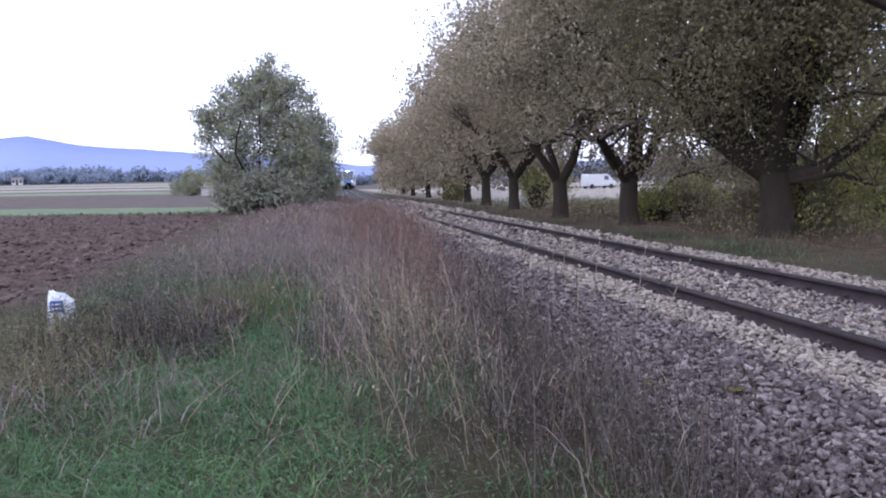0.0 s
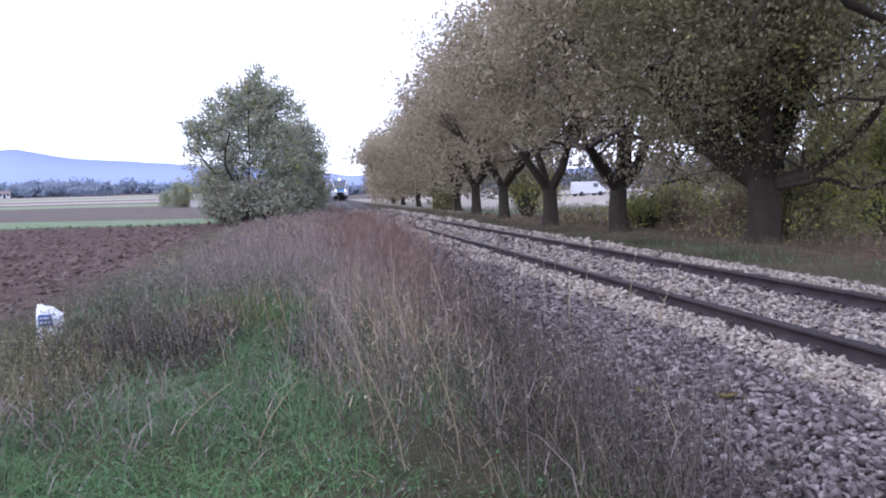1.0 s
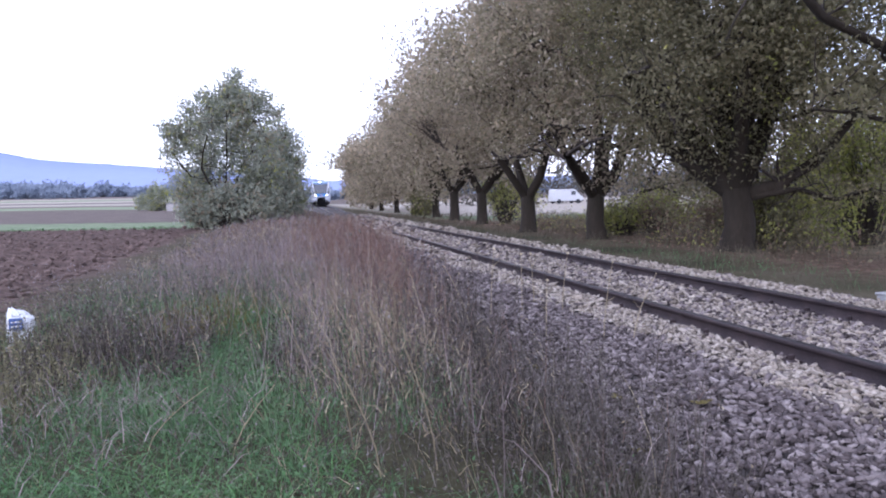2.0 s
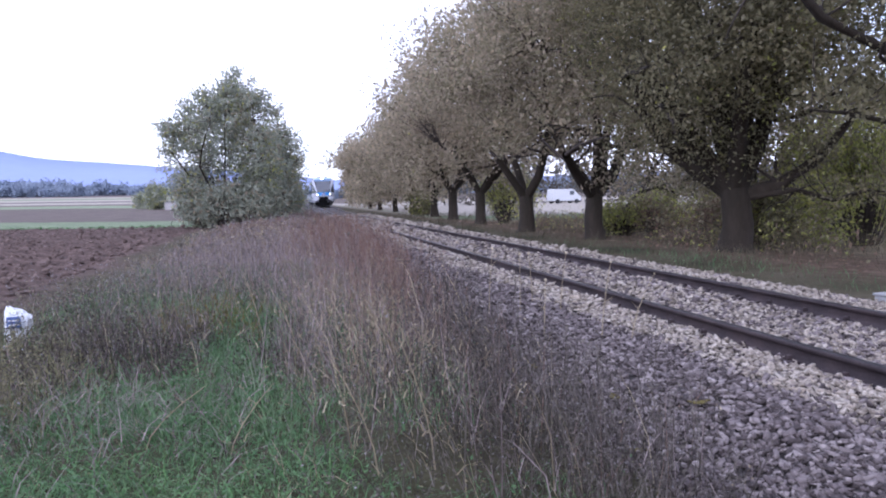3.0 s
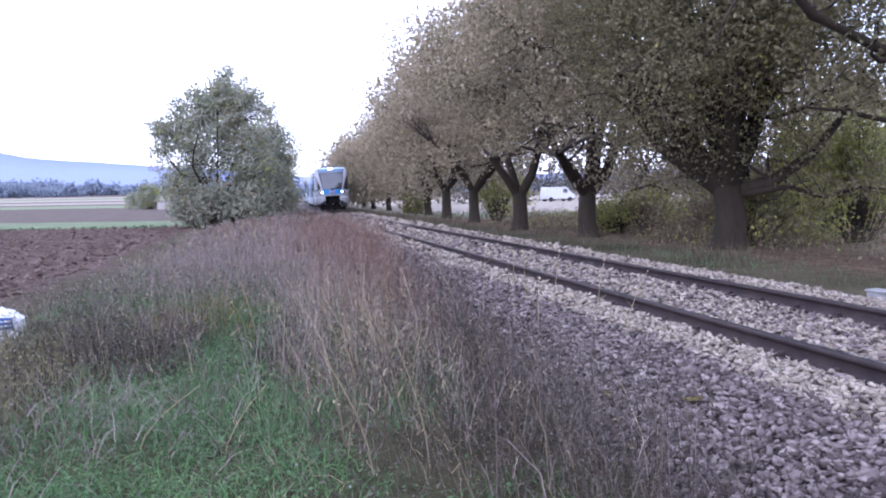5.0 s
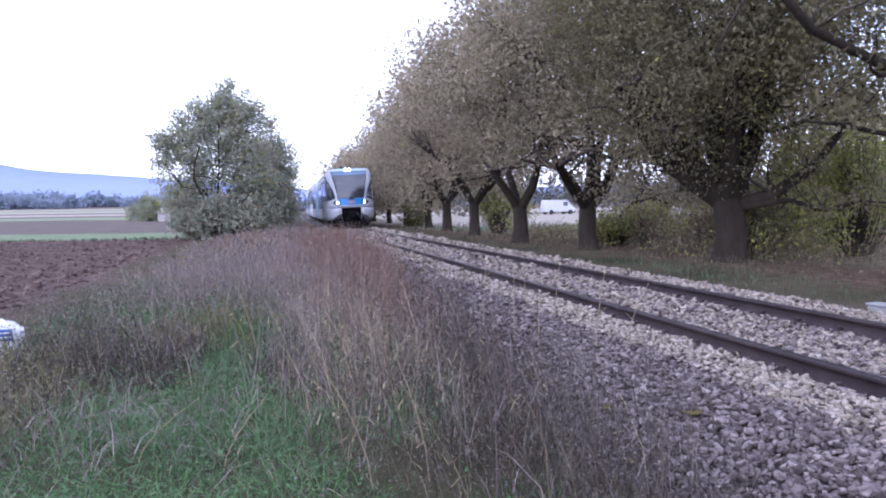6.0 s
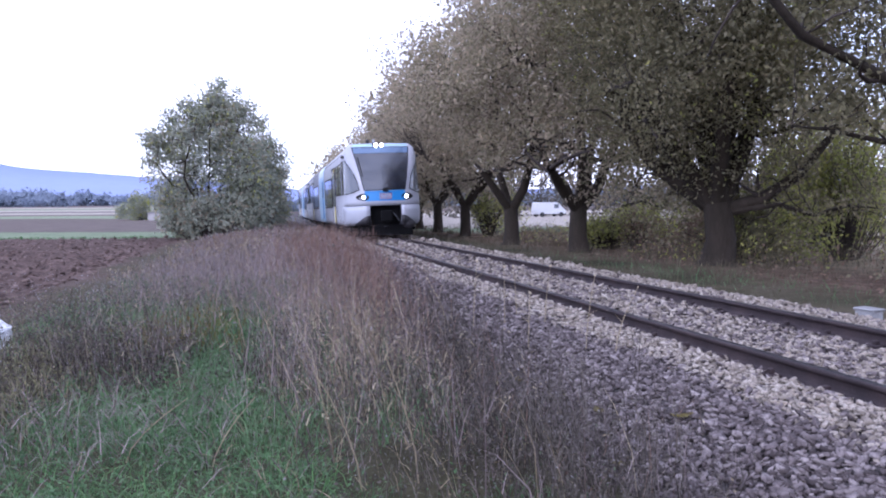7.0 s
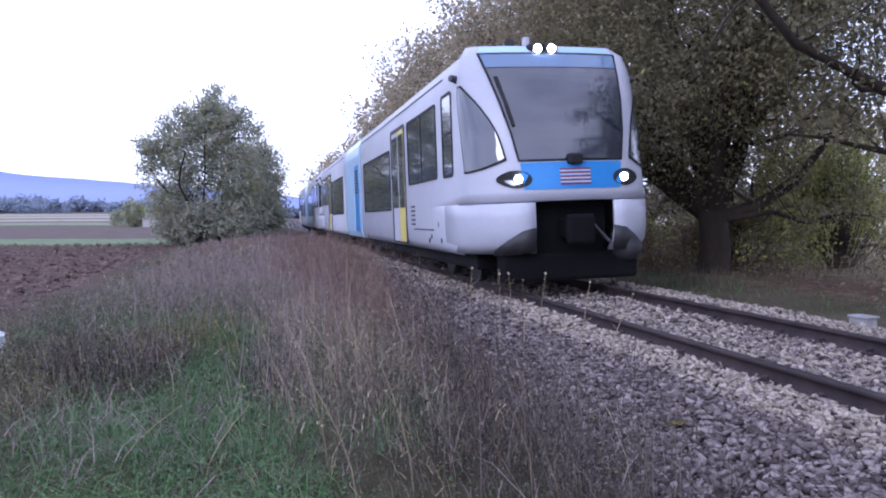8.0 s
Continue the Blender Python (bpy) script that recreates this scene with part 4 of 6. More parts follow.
def sheet(rows):
    bm = bmesh.new()
    vs = [[bm.verts.new(p) for p in r] for r in rows]
    for a, b in zip(vs, vs[1:]):
        for i in range(len(a) - 1):
            bm.faces.new((a[i], a[i + 1], b[i + 1], b[i]))
    return bm


def thick(bm, t):
    bmesh.ops.recalc_face_normals(bm, faces=bm.faces)
    bmesh.ops.solidify(bm, geom=bm.faces[:], thickness=t)
    return bm


def rounded_rect(y0, y1, z0, z1, r, n=4):
    pts = []
    for cy, cz, a0 in ((y1 - r, z1 - r, 0), (y0 + r, z1 - r, 90), (y0 + r, z0 + r, 180), (y1 - r, z0 + r, 270)):
        for i in range(n + 1):
            a = radians(a0 + 90 * i / n)
            pts.append((cy + r * math.cos(a), cz + r * math.sin(a)))
    return pts


def side_plate(pts, x0, x1):
    """A plate on the side wall with the outline pts (y, z), from x0 to x1."""
    bm = bmesh.new()
    a = [bm.verts.new((x0, y, z)) for y, z in pts]
    b = [bm.verts.new((x1, y, z)) for y, z in pts]
    bm.faces.new(a), bm.faces.new(b)
    for i in range(len(pts)):
        k = (i + 1) % len(pts)
        bm.faces.new((a[i], a[k], b[k], b[i]))
    return bm


def side_ring(pts, inner, x0, x1):
    bm = bmesh.new()
    v = [[bm.verts.new((x, y, z)) for y, z in p] for x in (x0, x1) for p in (pts, inner)]
    n = len(pts)
    for i in range(n):
        k = (i + 1) % n
        for a, b in ((0, 1), (2, 3), (0, 2), (1, 3)):
            bm.faces.new((v[a][i], v[a][k], v[b][k], v[b][i]))
    return bm


def build_car(unit):
    # shell: lofted nose, then the long body
    zs = [1.37, 1.53, 1.75, 1.97, 2.3, 2.65, 3.0, 3.3, 3.5, 3.62, 3.70, 3.78, 3.86]
    rows = []
    for z in zs:
        right = [corner(z, s, 1) for s in (0, 0.12, 0.3, 0.5, 0.7, 0.88, 1.0)]
        left = [corner(z, s, -1) for s in (1.0, 0.88, 0.7, 0.5, 0.3, 0.12, 0)]
        mid = [face(z, u) for u in (-0.75, -0.5, -0.25, 0, 0.25, 0.5, 0.75)]
        ws = right[-1].x
        back = Vector((ws, CAR_LEN, z))
        rows.append([Vector((-ws, CAR_LEN, z)), Vector((-ws, 3.0, z))] + left + mid + right + [Vector((ws, 3.0, z)), back])
    bm = sheet(rows)
    # lower sides behind the bumper, and the roof
    for side in (-1, 1):
        low = [[Vector((side * x, y, z)) for y in (1.0, 3.0, CAR_LEN)] for x, z in SECTION[:4]]
        vs = [[bm.verts.new(p) for p in r] for r in low]
        for a, b in zip(vs, vs[1:]):
            for i in range(2):
                bm.faces.new((a[i], a[i + 1], b[i + 1], b[i]))
    top = [(1.12, 3.86, 1.40), (0.70, 3.92, 1.50), (0.25, 3.94, 1.55), (-0.25, 3.94, 1.55), (-0.70, 3.92, 1.50), (-1.12, 3.86, 1.40)]
    vs = [[bm.verts.new((x, y, z)) for y in (yy, 3.0, CAR_LEN)] for x, z, yy in top]
    for a, b in zip(vs, vs[1:]):
        for i in range(2):
            bm.faces.new((a[i], a[i + 1], b[i + 1], b[i]))
    # brow between the face top and the roof, and the rear wall
    brow = [bm.verts.new(p) for p in [face(3.86, u) for u in (1, 0.5, 0, -0.5, -1)]]
    roof = [vs[0][0], vs[1][0], vs[2][0], vs[3][0], vs[4][0], vs[5][0]]
    bm.faces.new(brow + roof[::-1])
    bm.faces.new([bm.verts.new((x, CAR_LEN, z)) for x, z in SECTION] + [bm.verts.new((-x, CAR_LEN, z)) for x, z in SECTION[-2::-1]])
    bmesh.ops.remove_doubles(bm, verts=bm.verts, dist=0.002)
    body = part("car_body", bm, M_WHITE, unit, "glossy white car body with sloping blunt nose", smooth=True)
    md = body.modifiers.new("edges", "EDGE_SPLIT")
    md.split_angle = radians(38)
    body.modifiers.new("gauge", "SOLIDIFY").thickness = 0.03

    # bumper halves and their dark chins
    for side in (-1, 1):
        rows = []
        for z, back, tuck in ((1.355, -0.02, 0.0), (1.15, -0.03, 0.0), (0.95, -0.03, 0.0), (0.74, 0.02, 0.01), (0.60, 0.14, 0.05)):
            pts = [(0.62, -0.24), (0.82, -0.22), (1.03, -0.11), (1.23, 0.04), (1.38, 0.22), (1.48, 0.48), (1.49, 1.0), (1.485 - tuck, 1.9)]
            rows.append([Vector((side * (x - tuck), y + back * (1 if y < 0.6 else 0.4), z)) for x, y in pts])
        part("bumper", thick(sheet(rows), 0.035), M_WHITE, body, "white rounded bumper panel beside the coupling", smooth=True)
        rows = [[Vector((side * x, y, z)) for x, y, z in ((0.62, -0.29, 0.98), (0.82, -0.27, 0.94), (1.03, -0.15, 0.80), (1.20, -0.01, 0.66))],
                [Vector((side * x, y, z)) for x, y, z in ((0.62, -0.23, 0.62), (0.82, -0.21, 0.60), (1.03, -0.09, 0.58), (1.20, 0.03, 0.58))]]
        part("chin", thick(sheet(rows), 0.03), M_DARKGREY, body, "dark grey lower edge of the bumper", smooth=True)
        # headlight in its dark almond surround
        pts = []
        for i in range(20):
            a = 2 * math.pi * i / 20
            pts.append((0.13 + 0.24 * math.cos(a), 1.70 + 0.125 * math.sin(a) * (1 - 0.35 * math.cos(a))))
        bm = bmesh.new()
        f = bm.faces.new([bm.verts.new(corner(z, max(0.0, s), side, 0.012) if s > 0 else face(z, side * (1 + s * 1.9), 0.012)) for s, z in pts])
        part("headlight_surround", bm, M_RUBBER, body, "dark almond-shaped headlight surround")
        c = corner(1.70, 0.02, side, 0.02)
        bm = bmesh.new()
        bmesh.ops.create_uvsphere(bm, u_segments=16, v_segments=8, radius=0.062, matrix=Matrix.Translation(c) @ Matrix.Diagonal((1, 0.4, 1, 1)))
        part("headlight", bm, M_LAMP, body, "lit white headlight", smooth=True)
        # curved cab side window in a dark frame
        for nm, mat, off, gr in (("window_frame", M_RUBBER, 0.008, 0.035), ("cab_window", M_GLASS, 0.014, 0.0)):
            rows = []
            for i in range(13):
                f = i / 12
                row = []
                for k in range(9):
                    u = k / 8
                    foot = 1.86 + 0.16 * (1 - u) ** 2 - gr
                    head = 3.17 + gr - 0.10 * max(0.0, u - 0.75) * 4 * f
                    z = foot + (head - foot) * f
                    s0 = 0.18 + 0.58 * f ** 2.9 - gr * 0.9
                    s1 = 0.97 + gr * 0.7 - 0.05 * max(0.0, f - 0.85) / 0.15
                    row.append(corner(z, s0 + (s1 - s0) * u, side, off))
                rows.append(row)
            part(nm, sheet(rows), mat, body, "" if nm == "window_frame" else "dark triangular cab side window", smooth=True)
        # camera or mirror pod over the cab window
        bm = cyl((side * 1.40, 0.92, 3.32), (side * 1.56, 0.86, 3.35), 0.07, 0.055, 10)
        part("mirror_pod", bm, M_STEEL, body, "small dark mirror pod")

        # side windows and doors
        def window(y0, y1, z0, z1, split=(), bar=None):
            o, i = rounded_rect(y0 - 0.05, y1 + 0.05, z0 - 0.05, z1 + 0.05, 0.09), rounded_rect(y0, y1, z0, z1, 0.06)
            part("window_frame", side_ring(o, i, side * 1.478, side * 1.496), M_RUBBER, body)
            part("window_pane", side_plate(i, side * 1.478, side * 1.487), M_GLASS, body, "dark tinted window pane")
            for s in split:
                part("window_bar", box(min(side * 1.480, side * 1.494), max(side * 1.480, side * 1.494), s - 0.035, s + 0.035, z0, z1), M_RUBBER, body)
            if bar:
                part("window_bar", box(min(side * 1.480, side * 1.493), max(side * 1.480, side * 1.493), y0, y1, bar - 0.02, bar + 0.02), M_RUBBER, body)

        window(1.22, 1.84, 1.88, 3.16, bar=2.55)
        window(2.40, 5.06, 1.90, 3.12, split=(3.72,))
        window(7.55, 12.45, 1.40, 2.76)
        fr = side_ring(rounded_rect(5.47, 7.26, 0.60, 3.20, 0.08), rounded_rect(5.54, 7.19, 0.64, 3.13, 0.06), side * 1.476, side * 1.498)
        part("door_frame", fr, M_DARKGREY, body)
        for y0, y1 in ((5.56, 6.34), (6.38, 7.17)):
            part("door_leaf", side_plate(rounded_rect(y0, y1, 0.65, 3.12, 0.03), side * 1.472, side * 1.484), M_YELLOW if y0 < 6 else M_WHITE, body, "yellow sliding door leaf" if y0 < 6 else "white sliding door leaf")
            part("door_window", side_plate(rounded_rect(y0 + (0.10 if y0 < 6 else 0.05), y1 - 0.05, 1.40, 3.02, 0.06), side * 1.480, side * 1.489), M_GLASS, body, "tall dark door window")
        for k in range(5):
            part("louvre", box(min(side * 1.479, side * 1.49), max(side * 1.479, side * 1.49), 4.55, 4.95, 1.02 + 0.09 * k, 1.06 + 0.09 * k), M_DARKGREY, body)
        part("step_hatch", box(min(side * 1.479, side * 1.488), max(side * 1.479, side * 1.488), 2.8, 4.7, 0.93, 0.955), M_DARKGREY, body)
        for y, z in ((3.0, 0.78), (2.4, 1.0), (3.2, 0.70), (2.2, 0.72)):
            part("hatch_lock", box(min(side * 1.475, side * 1.486), max(side * 1.475, side * 1.486), y, y + 0.05, z, z + 0.09), M_DARKGREY, body)
        part("roof_gutter", box(min(side * 1.425, side * 1.448), max(side * 1.425, side * 1.448), 1.9, CAR_LEN - 0.1, 3.49, 3.515), M_DARKGREY, body)

    # windscreen, blue apron with dark red bars, roof lamps
    us = [-1 + k / 5 for k in range(11)]
    part("windscreen_frame", sheet([[face(z, u * 1.0, 0.010) for u in us] for z in (1.955, 2.4, 2.9, 3.3, 3.70, 3.72)]), M_RUBBER, body, smooth=True)
    part("windscreen", sheet([[face(z, u * 0.965, 0.018) for u in us] for z in (1.985, 2.4, 2.9, 3.3, 3.445)]), M_WINDSCREEN, body, "large dark raked windscreen", smooth=True)
    part("destination_glass", sheet([[face(z, u * 0.965, 0.018) for u in us] for z in (3.46, 3.69)]), M_BANDGLASS, body, "blue-tinted glass band above the windscreen", smooth=True)
    part("blue_apron", sheet([[face(z, u * 0.97, 0.010) for u in us] for z in (1.54, 1.7, 1.94)]), M_SKYBLUE, body, "sky-blue panel under the windscreen", smooth=True)
    part("brow_panel", sheet([[face(z, u * 0.97, 0.010) for u in us] for z in (3.73, 3.85)]), M_PALEBLUE, body, "pale blue band above the windscreen", smooth=True)
    for k in range(5):
        z = 1.60 + 0.055 * k
        part("grille_bar", sheet([[face(zz, u, 0.018) for u in (-0.28, -0.1, 0.1, 0.32)] for zz in (z, z + 0.026)]), M_REDBAR, body)
        if k < 4:
            part("grille_bar", sheet([[face(zz, u, 0.016) for u in (-0.28, -0.1, 0.1, 0.32)] for zz in (z + 0.031, z + 0.052)]), M_PALEBLUE, body)
    part("wiper_motor", box(-0.10, 0.12, -0.34, -0.20, 1.90, 2.06, 0.03), M_RUBBER, body)
    part("wiper", thick(sheet([[face(z, -0.93 + 0.05 * k + 0.02 * (z - 2.6), 0.045) for k in (0, 1)] for z in (2.5, 2.8, 3.1, 3.3)]), 0.012), M_RUBBER, body, "dark wiper blade parked upright")
    part("lamp_housing", box(-0.32, 0.18, 0.68, 1.05, 3.68, 3.89, 0.08), M_RUBBER, body)
    part("antenna", box(-0.25, -0.15, 1.05, 1.20, 3.88, 4.06, 0.03), M_WHITE, body)
    for x in (-0.18, 0.05):
        part("lamp_bezel", cyl((x, 0.72, 3.78), (x, 0.635, 3.78), 0.105, 0.098, 16), M_RUBBER, body)
        bm = bmesh.new()
        bmesh.ops.create_uvsphere(bm, u_segments=14, v_segments=8, radius=0.068, matrix=Matrix.Translation((x, 0.63, 3.78)) @ Matrix.Diagonal((1, 0.5, 1, 1)))
        part("top_light", bm, M_LAMP, body, "lit round roof lamp", smooth=True)
    part("horn", cyl((-0.42, 1.6, 3.99), (-0.42, 1.3, 3.99), 0.04, 0.09, 10), M_STEEL, body)
    for x, y0, y1 in ((0.0, 3.0, 5.2), (0.0, 7.0, 10.5)):
        part("roof_unit", box(-0.75, 0.75, y0, y1, 3.90, 4.06, 0.06), M_DARKGREY, body, "grey roof air unit")
    # underframe: coupling pocket, coupler, bogie, tanks
    part("coupling_pocket", box(-0.62, 0.62, 0.05, 0.9, 0.35, 1.36, 0.02), M_BLACK, body)
    bm = box(-0.16, 0.16, -0.42, 0.1, 0.80, 1.10, 0.04)
    add_box(bm, -0.22, 0.22, -0.50, -0.36, 0.72, 1.16, 0.05)
    part("coupler", bm, M_BLACK, body, "dark steel automatic coupler")
    part("hose", cyl((0.30, -0.10, 1.05), (0.55, -0.25, 0.72), 0.03, 0.03, 8), M_STEEL, body)
    bm = box(-1.10, 1.10, -0.05, 0.25, 0.16, 0.60, 0.06)
    part("rail_guard", bm, M_BLACK, body, "black snow guard over the rails")
    bm = bmesh.new()
    bmesh.ops.create_uvsphere(bm, u_segments=14, v_segments=8, radius=0.26, matrix=Matrix.Translation((0.92, -0.02, 0.62)) @ Matrix.Diagonal((1, 0.8, 0.8, 1)))
    part("air_reservoir", bm, M_DARKGREY, body, smooth=True)
    part("underframe", box(-1.30, 1.30, 0.6, CAR_LEN - 0.2, 0.34, 0.62, 0.03), M_BLACK, body)
    for y in (2.4, 4.3):
        for sx in (-1, 1):
            part("wheel", cyl((sx * 0.68, y, 0.38), (sx * 0.82, y, 0.38), 0.38, 0.38, 20), M_STEEL, body, "dark steel wheel")
        part("axle", cyl((-0.7, y, 0.38), (0.7, y, 0.38), 0.07, 0.07, 8), M_BLACK, body)
    for sx in (-1, 1):
        part("bogie_frame", box(sx * 0.98 - 0.08, sx * 0.98 + 0.08, 1.9, 4.8, 0.30, 0.50, 0.04), M_BLACK, body)
    return body


def build_unit():
    unit = thing("train", "white and sky-blue diesel railcar with lit headlights running on the track", "train", group="coupled railcar units")
    car = build_car(unit)
    copy_thing(car, pose(0, UNIT_LEN, 0, 0, 0, 180))
    y0, y1 = CAR_LEN + 0.35, CAR_LEN + 0.35 + 4.3
    bm = bmesh.new()
    prof = [(x, z) for x, z in SECTION] + [(-x, z) for x, z in SECTION[-2::-1]]
    a = [bm.verts.new((x, y0, z)) for x, z in prof]
    b = [bm.verts.new((x, y1, z)) for x, z in prof]
    bm.faces.new(a), bm.faces.new(b)
    for i in range(len(prof)):
        k = (i + 1) % len(prof)
        bm.faces.new((a[i], a[k], b[k], b[i]))
    mod = part("power_module", bm, M_PALEBLUE, unit, "pale blue windowless engine module between the cars")
    for side in (-1, 1):
        for k in range(3):
            part("engine_hatch", side_plate(rounded_rect(y0 + 0.35 + 1.3 * k, y0 + 1.45 + 1.3 * k, 0.75, 2.9, 0.05), side * 1.479, side * 1.487), M_SKYBLUE if k == 0 else M_PALEBLUE, mod)
        for k in range(8):
            part("louvre", box(min(side * 1.48, side * 1.5), max(side * 1.48, side * 1.5), y0 + 0.45, y0 + 1.35, 2.0 + 0.1 * k, 2.05 + 0.1 * k), M_DARKGREY, mod)
    for y in (CAR_LEN - 0.02, y1 - 0.02):
        for k in range(4):
            bm = bmesh.new()
            s = 0.93 if k % 2 else 0.90
            yy = y + 0.02 + 0.085 * k
            va = [bm.verts.new((x * s, yy, 0.3 + z * 0.9)) for x, z in prof]
            vb = [bm.verts.new((x * s, yy + 0.085, 0.3 + z * 0.9)) for x, z in prof]
            for i in range(len(prof)):
                j = (i + 1) % len(prof)
                bm.faces.new((va[i], va[j], vb[j], vb[i]))
            part("bellows_fold", bm, M_RUBBER, unit, "black rubber gangway bellows")
    part("module_underframe", box(-1.2, 1.2, y0, y1, 0.3, 0.6, 0.05), M_BLACK, mod)
    for y in (y0 + 1.2, y1 - 1.2):
        for sx in (-1, 1):
            part("wheel", cyl((sx * 0.68, y, 0.43), (sx * 0.82, y, 0.43), 0.43, 0.43, 20), M_STEEL, mod, "dark steel wheel")
    part("exhaust_unit", box(-0.9, 0.9, y0 + 0.5, y1 - 0.5, 3.90, 4.12, 0.08), M_DARKGREY, mod)
    return unit


train = build_unit()
train_rear = copy_thing(train, pose(0, 60, 0.5))

# ---- single things about the line ----


def bag():
    x, y = -2.95, 9.5
    z = float(land_z(x, y))
    t = thing("plastic_bag", "crumpled white plastic bag with a blue printed square in the weeds", "bag", (x, y, z), 12)
    rng = np.random.default_rng(9)
    bm = bmesh.new()
    bmesh.ops.create_icosphere(bm, subdivisions=4, radius=1)
    for v in bm.verts:
        c = v.co.copy()
        k = 1 + 0.10 * noise.noise(c * 2.3) + 0.06 * abs(noise.noise(c * 5.1)) * 2
        sx, sz = 0.14, 0.20
        sq = lambda a: math.copysign(abs(a) ** 0.38, a)
        v.co = Vector((sq(c.x) * sx * k * (1 - 0.22 * max(0, c.z)), sq(c.y) * 0.11 * k * (1 - 0.5 * max(0, c.z)), 0.19 + sq(c.z) * sz * k))
        if c.z > 0.2:
            v.co.z += (0.05 * noise.noise(c * 4) - 0.17 * c.x) * (c.z - 0.2)
        v.co.z = max(0.0, v.co.z)
    part("sack", bm, M_BAG, t, smooth=True)
    rows = [[Vector((u, -0.148 - 0.01 * math.cos(u * 9), z1)) for u in (-0.10, -0.055, -0.005, 0.04)] for z1 in (0.20, 0.26, 0.33)]
    part("print", thick(sheet(rows), 0.014), M_BLUE_PRINT, t, "blue printed square")
    for k in range(2):
        part("print_bar", box(-0.08, 0.02, -0.180, -0.170, 0.235 + 0.05 * k, 0.25 + 0.05 * k), M_BAG, t, "pale bar on the print")


def concrete_block():
    x, y = 6.70, 7.36
    z = 0.27
    t = thing("concrete_block", "pale concrete marker block in the grass beside the rail", "block", (x, y, z - 0.03), 8)
    bm = box(-0.085, 0.085, -0.12, 0.12, 0.0, 0.15, 0.015)
    part("block", bm, M_CONCRETE, t)
    part("cap", box(-0.10, 0.10, -0.135, 0.135, 0.15, 0.18, 0.012), M_CONCRETE, t)


def van():
    x, y = 41.0, 107.0
    t = thing("van", "white parked van half hidden behind the tree row", "van", (x, y, float(land_z(x, y))), 12)
    prof = [(-2.4, 0.35), (-2.4, 1.0), (-2.3, 1.95), (-2.1, 2.1), (0.9, 2.1), (1.3, 2.0), (1.9, 1.25), (2.5, 1.05), (2.55, 0.4)]
    bm = bmesh.new()
    a = [bm.verts.new((px, -0.9, pz)) for px, pz in prof]
    b = [bm.verts.new((px, 0.9, pz)) for px, pz in prof]
    bm.faces.new(a), bm.faces.new(b)
    for i in range(len(prof)):
        k = (i + 1) % len(prof)
        bm.faces.new((a[i], a[k], b[k], b[i]))
    bmesh.ops.bevel(bm, geom=bm.edges[:], offset=0.06, segments=2, affect="EDGES")
    part("body", bm, M_CARWHITE, t)
    for px in (-1.6, 1.65):
        for py in (-0.86, 0.86):
            w = part("wheel", cyl((px, py - 0.1, 0.33), (px, py + 0.1, 0.33), 0.33, 0.33, 18), M_RUBBER, t, "black tyre")
            part("rim", cyl((px, py - 0.108, 0.33), (px, py + 0.108, 0.33), 0.19, 0.19, 12), M_STEEL, w)
    for py in (-0.905, 0.905):
        part("side_window", box(0.45, 1.25, py - 0.006, py + 0.006, 1.25, 1.85, 0.0), M_GLASS, t)
    part("front_bumper", box(2.45, 2.62, -0.85, 0.85, 0.35, 0.6, 0.04), M_DARKGREY, t)


def low_wall():
    t = thing("low_wall", "pale rendered low wall beside the parked van", "wall", (19.6, 66.0, float(land_z(19.6, 66.0)) - 0.05), 5)
    part("wall_body", box(-0.6, 0.6, -0.12, 0.12, 0, 0.85, 0.02), M_PLASTER, t)
    part("coping", box(-0.65, 0.65, -0.17, 0.17, 0.85, 0.92, 0.02), M_CONCRETE, t)


def field_hut():
    x, y = -15.6, 125.0
    t = thing("field_hut", "low grey plastered pump hut standing in the fields", "hut", (x, y, float(land_z(x, y)) - 0.05), 4)
    part("wall", box(-1.6, 1.6, -1.0, 1.0, 0, 1.2, 0.02), M_PLASTER, t)
    part("roof", box(-1.7, 1.7, -1.15, 1.15, 1.2, 1.32, 0.03), M_CONCRETE, t)
    p = thing("marker_post", "white post standing beside the field hut", "post", (-13.7, 123.5, float(land_z(-13.7, 123.5)) - 0.05))
    part("shaft", box(-0.13, 0.13, -0.13, 0.13, 0, 1.9, 0.02), M_BAG, p)
    part("cap", box(-0.16, 0.16, -0.16, 0.16, 1.9, 1.98, 0.02), M_CONCRETE, p)


def farmhouse(x, y, w, d, h, turn):
    t = thing("farmhouse", "small far white farmhouse with a tiled roof", "house", (x, y, float(land_z(x, y)) - 0.1), turn)
    part("wall", box(-w / 2, w / 2, -d / 2, d / 2, 0, h, 0.03), M_CARWHITE, t)
    bm = bmesh.new()
    v = [bm.verts.new(p) for p in ((-w / 2 - .4, -d / 2 - .4, h), (w / 2 + .4, -d / 2 - .4, h), (w / 2 + .4, d / 2 + .4, h), (-w / 2 - .4, d / 2 + .4, h), (-w / 2 - .4, 0, h + d * 0.28), (w / 2 + .4, 0, h + d * 0.28))]
    for f in ((0, 1, 5, 4), (2, 3, 4, 5), (0, 4, 3), (1, 2, 5), (0, 3, 2, 1)):
        bm.faces.new([v[i] for i in f])
    part("roof", bm, M_TILE, t)
    for k in range(3):
        wx = -w / 2 + w * (k + 0.5) / 3
        part("window" if k != 1 else "door", box(wx - 0.55, wx + 0.55, -d / 2 - 0.04, -d / 2 + 0.02, 1.0 if k != 1 else 0.1, 2.3, 0.0), M_DARKGREY, t)


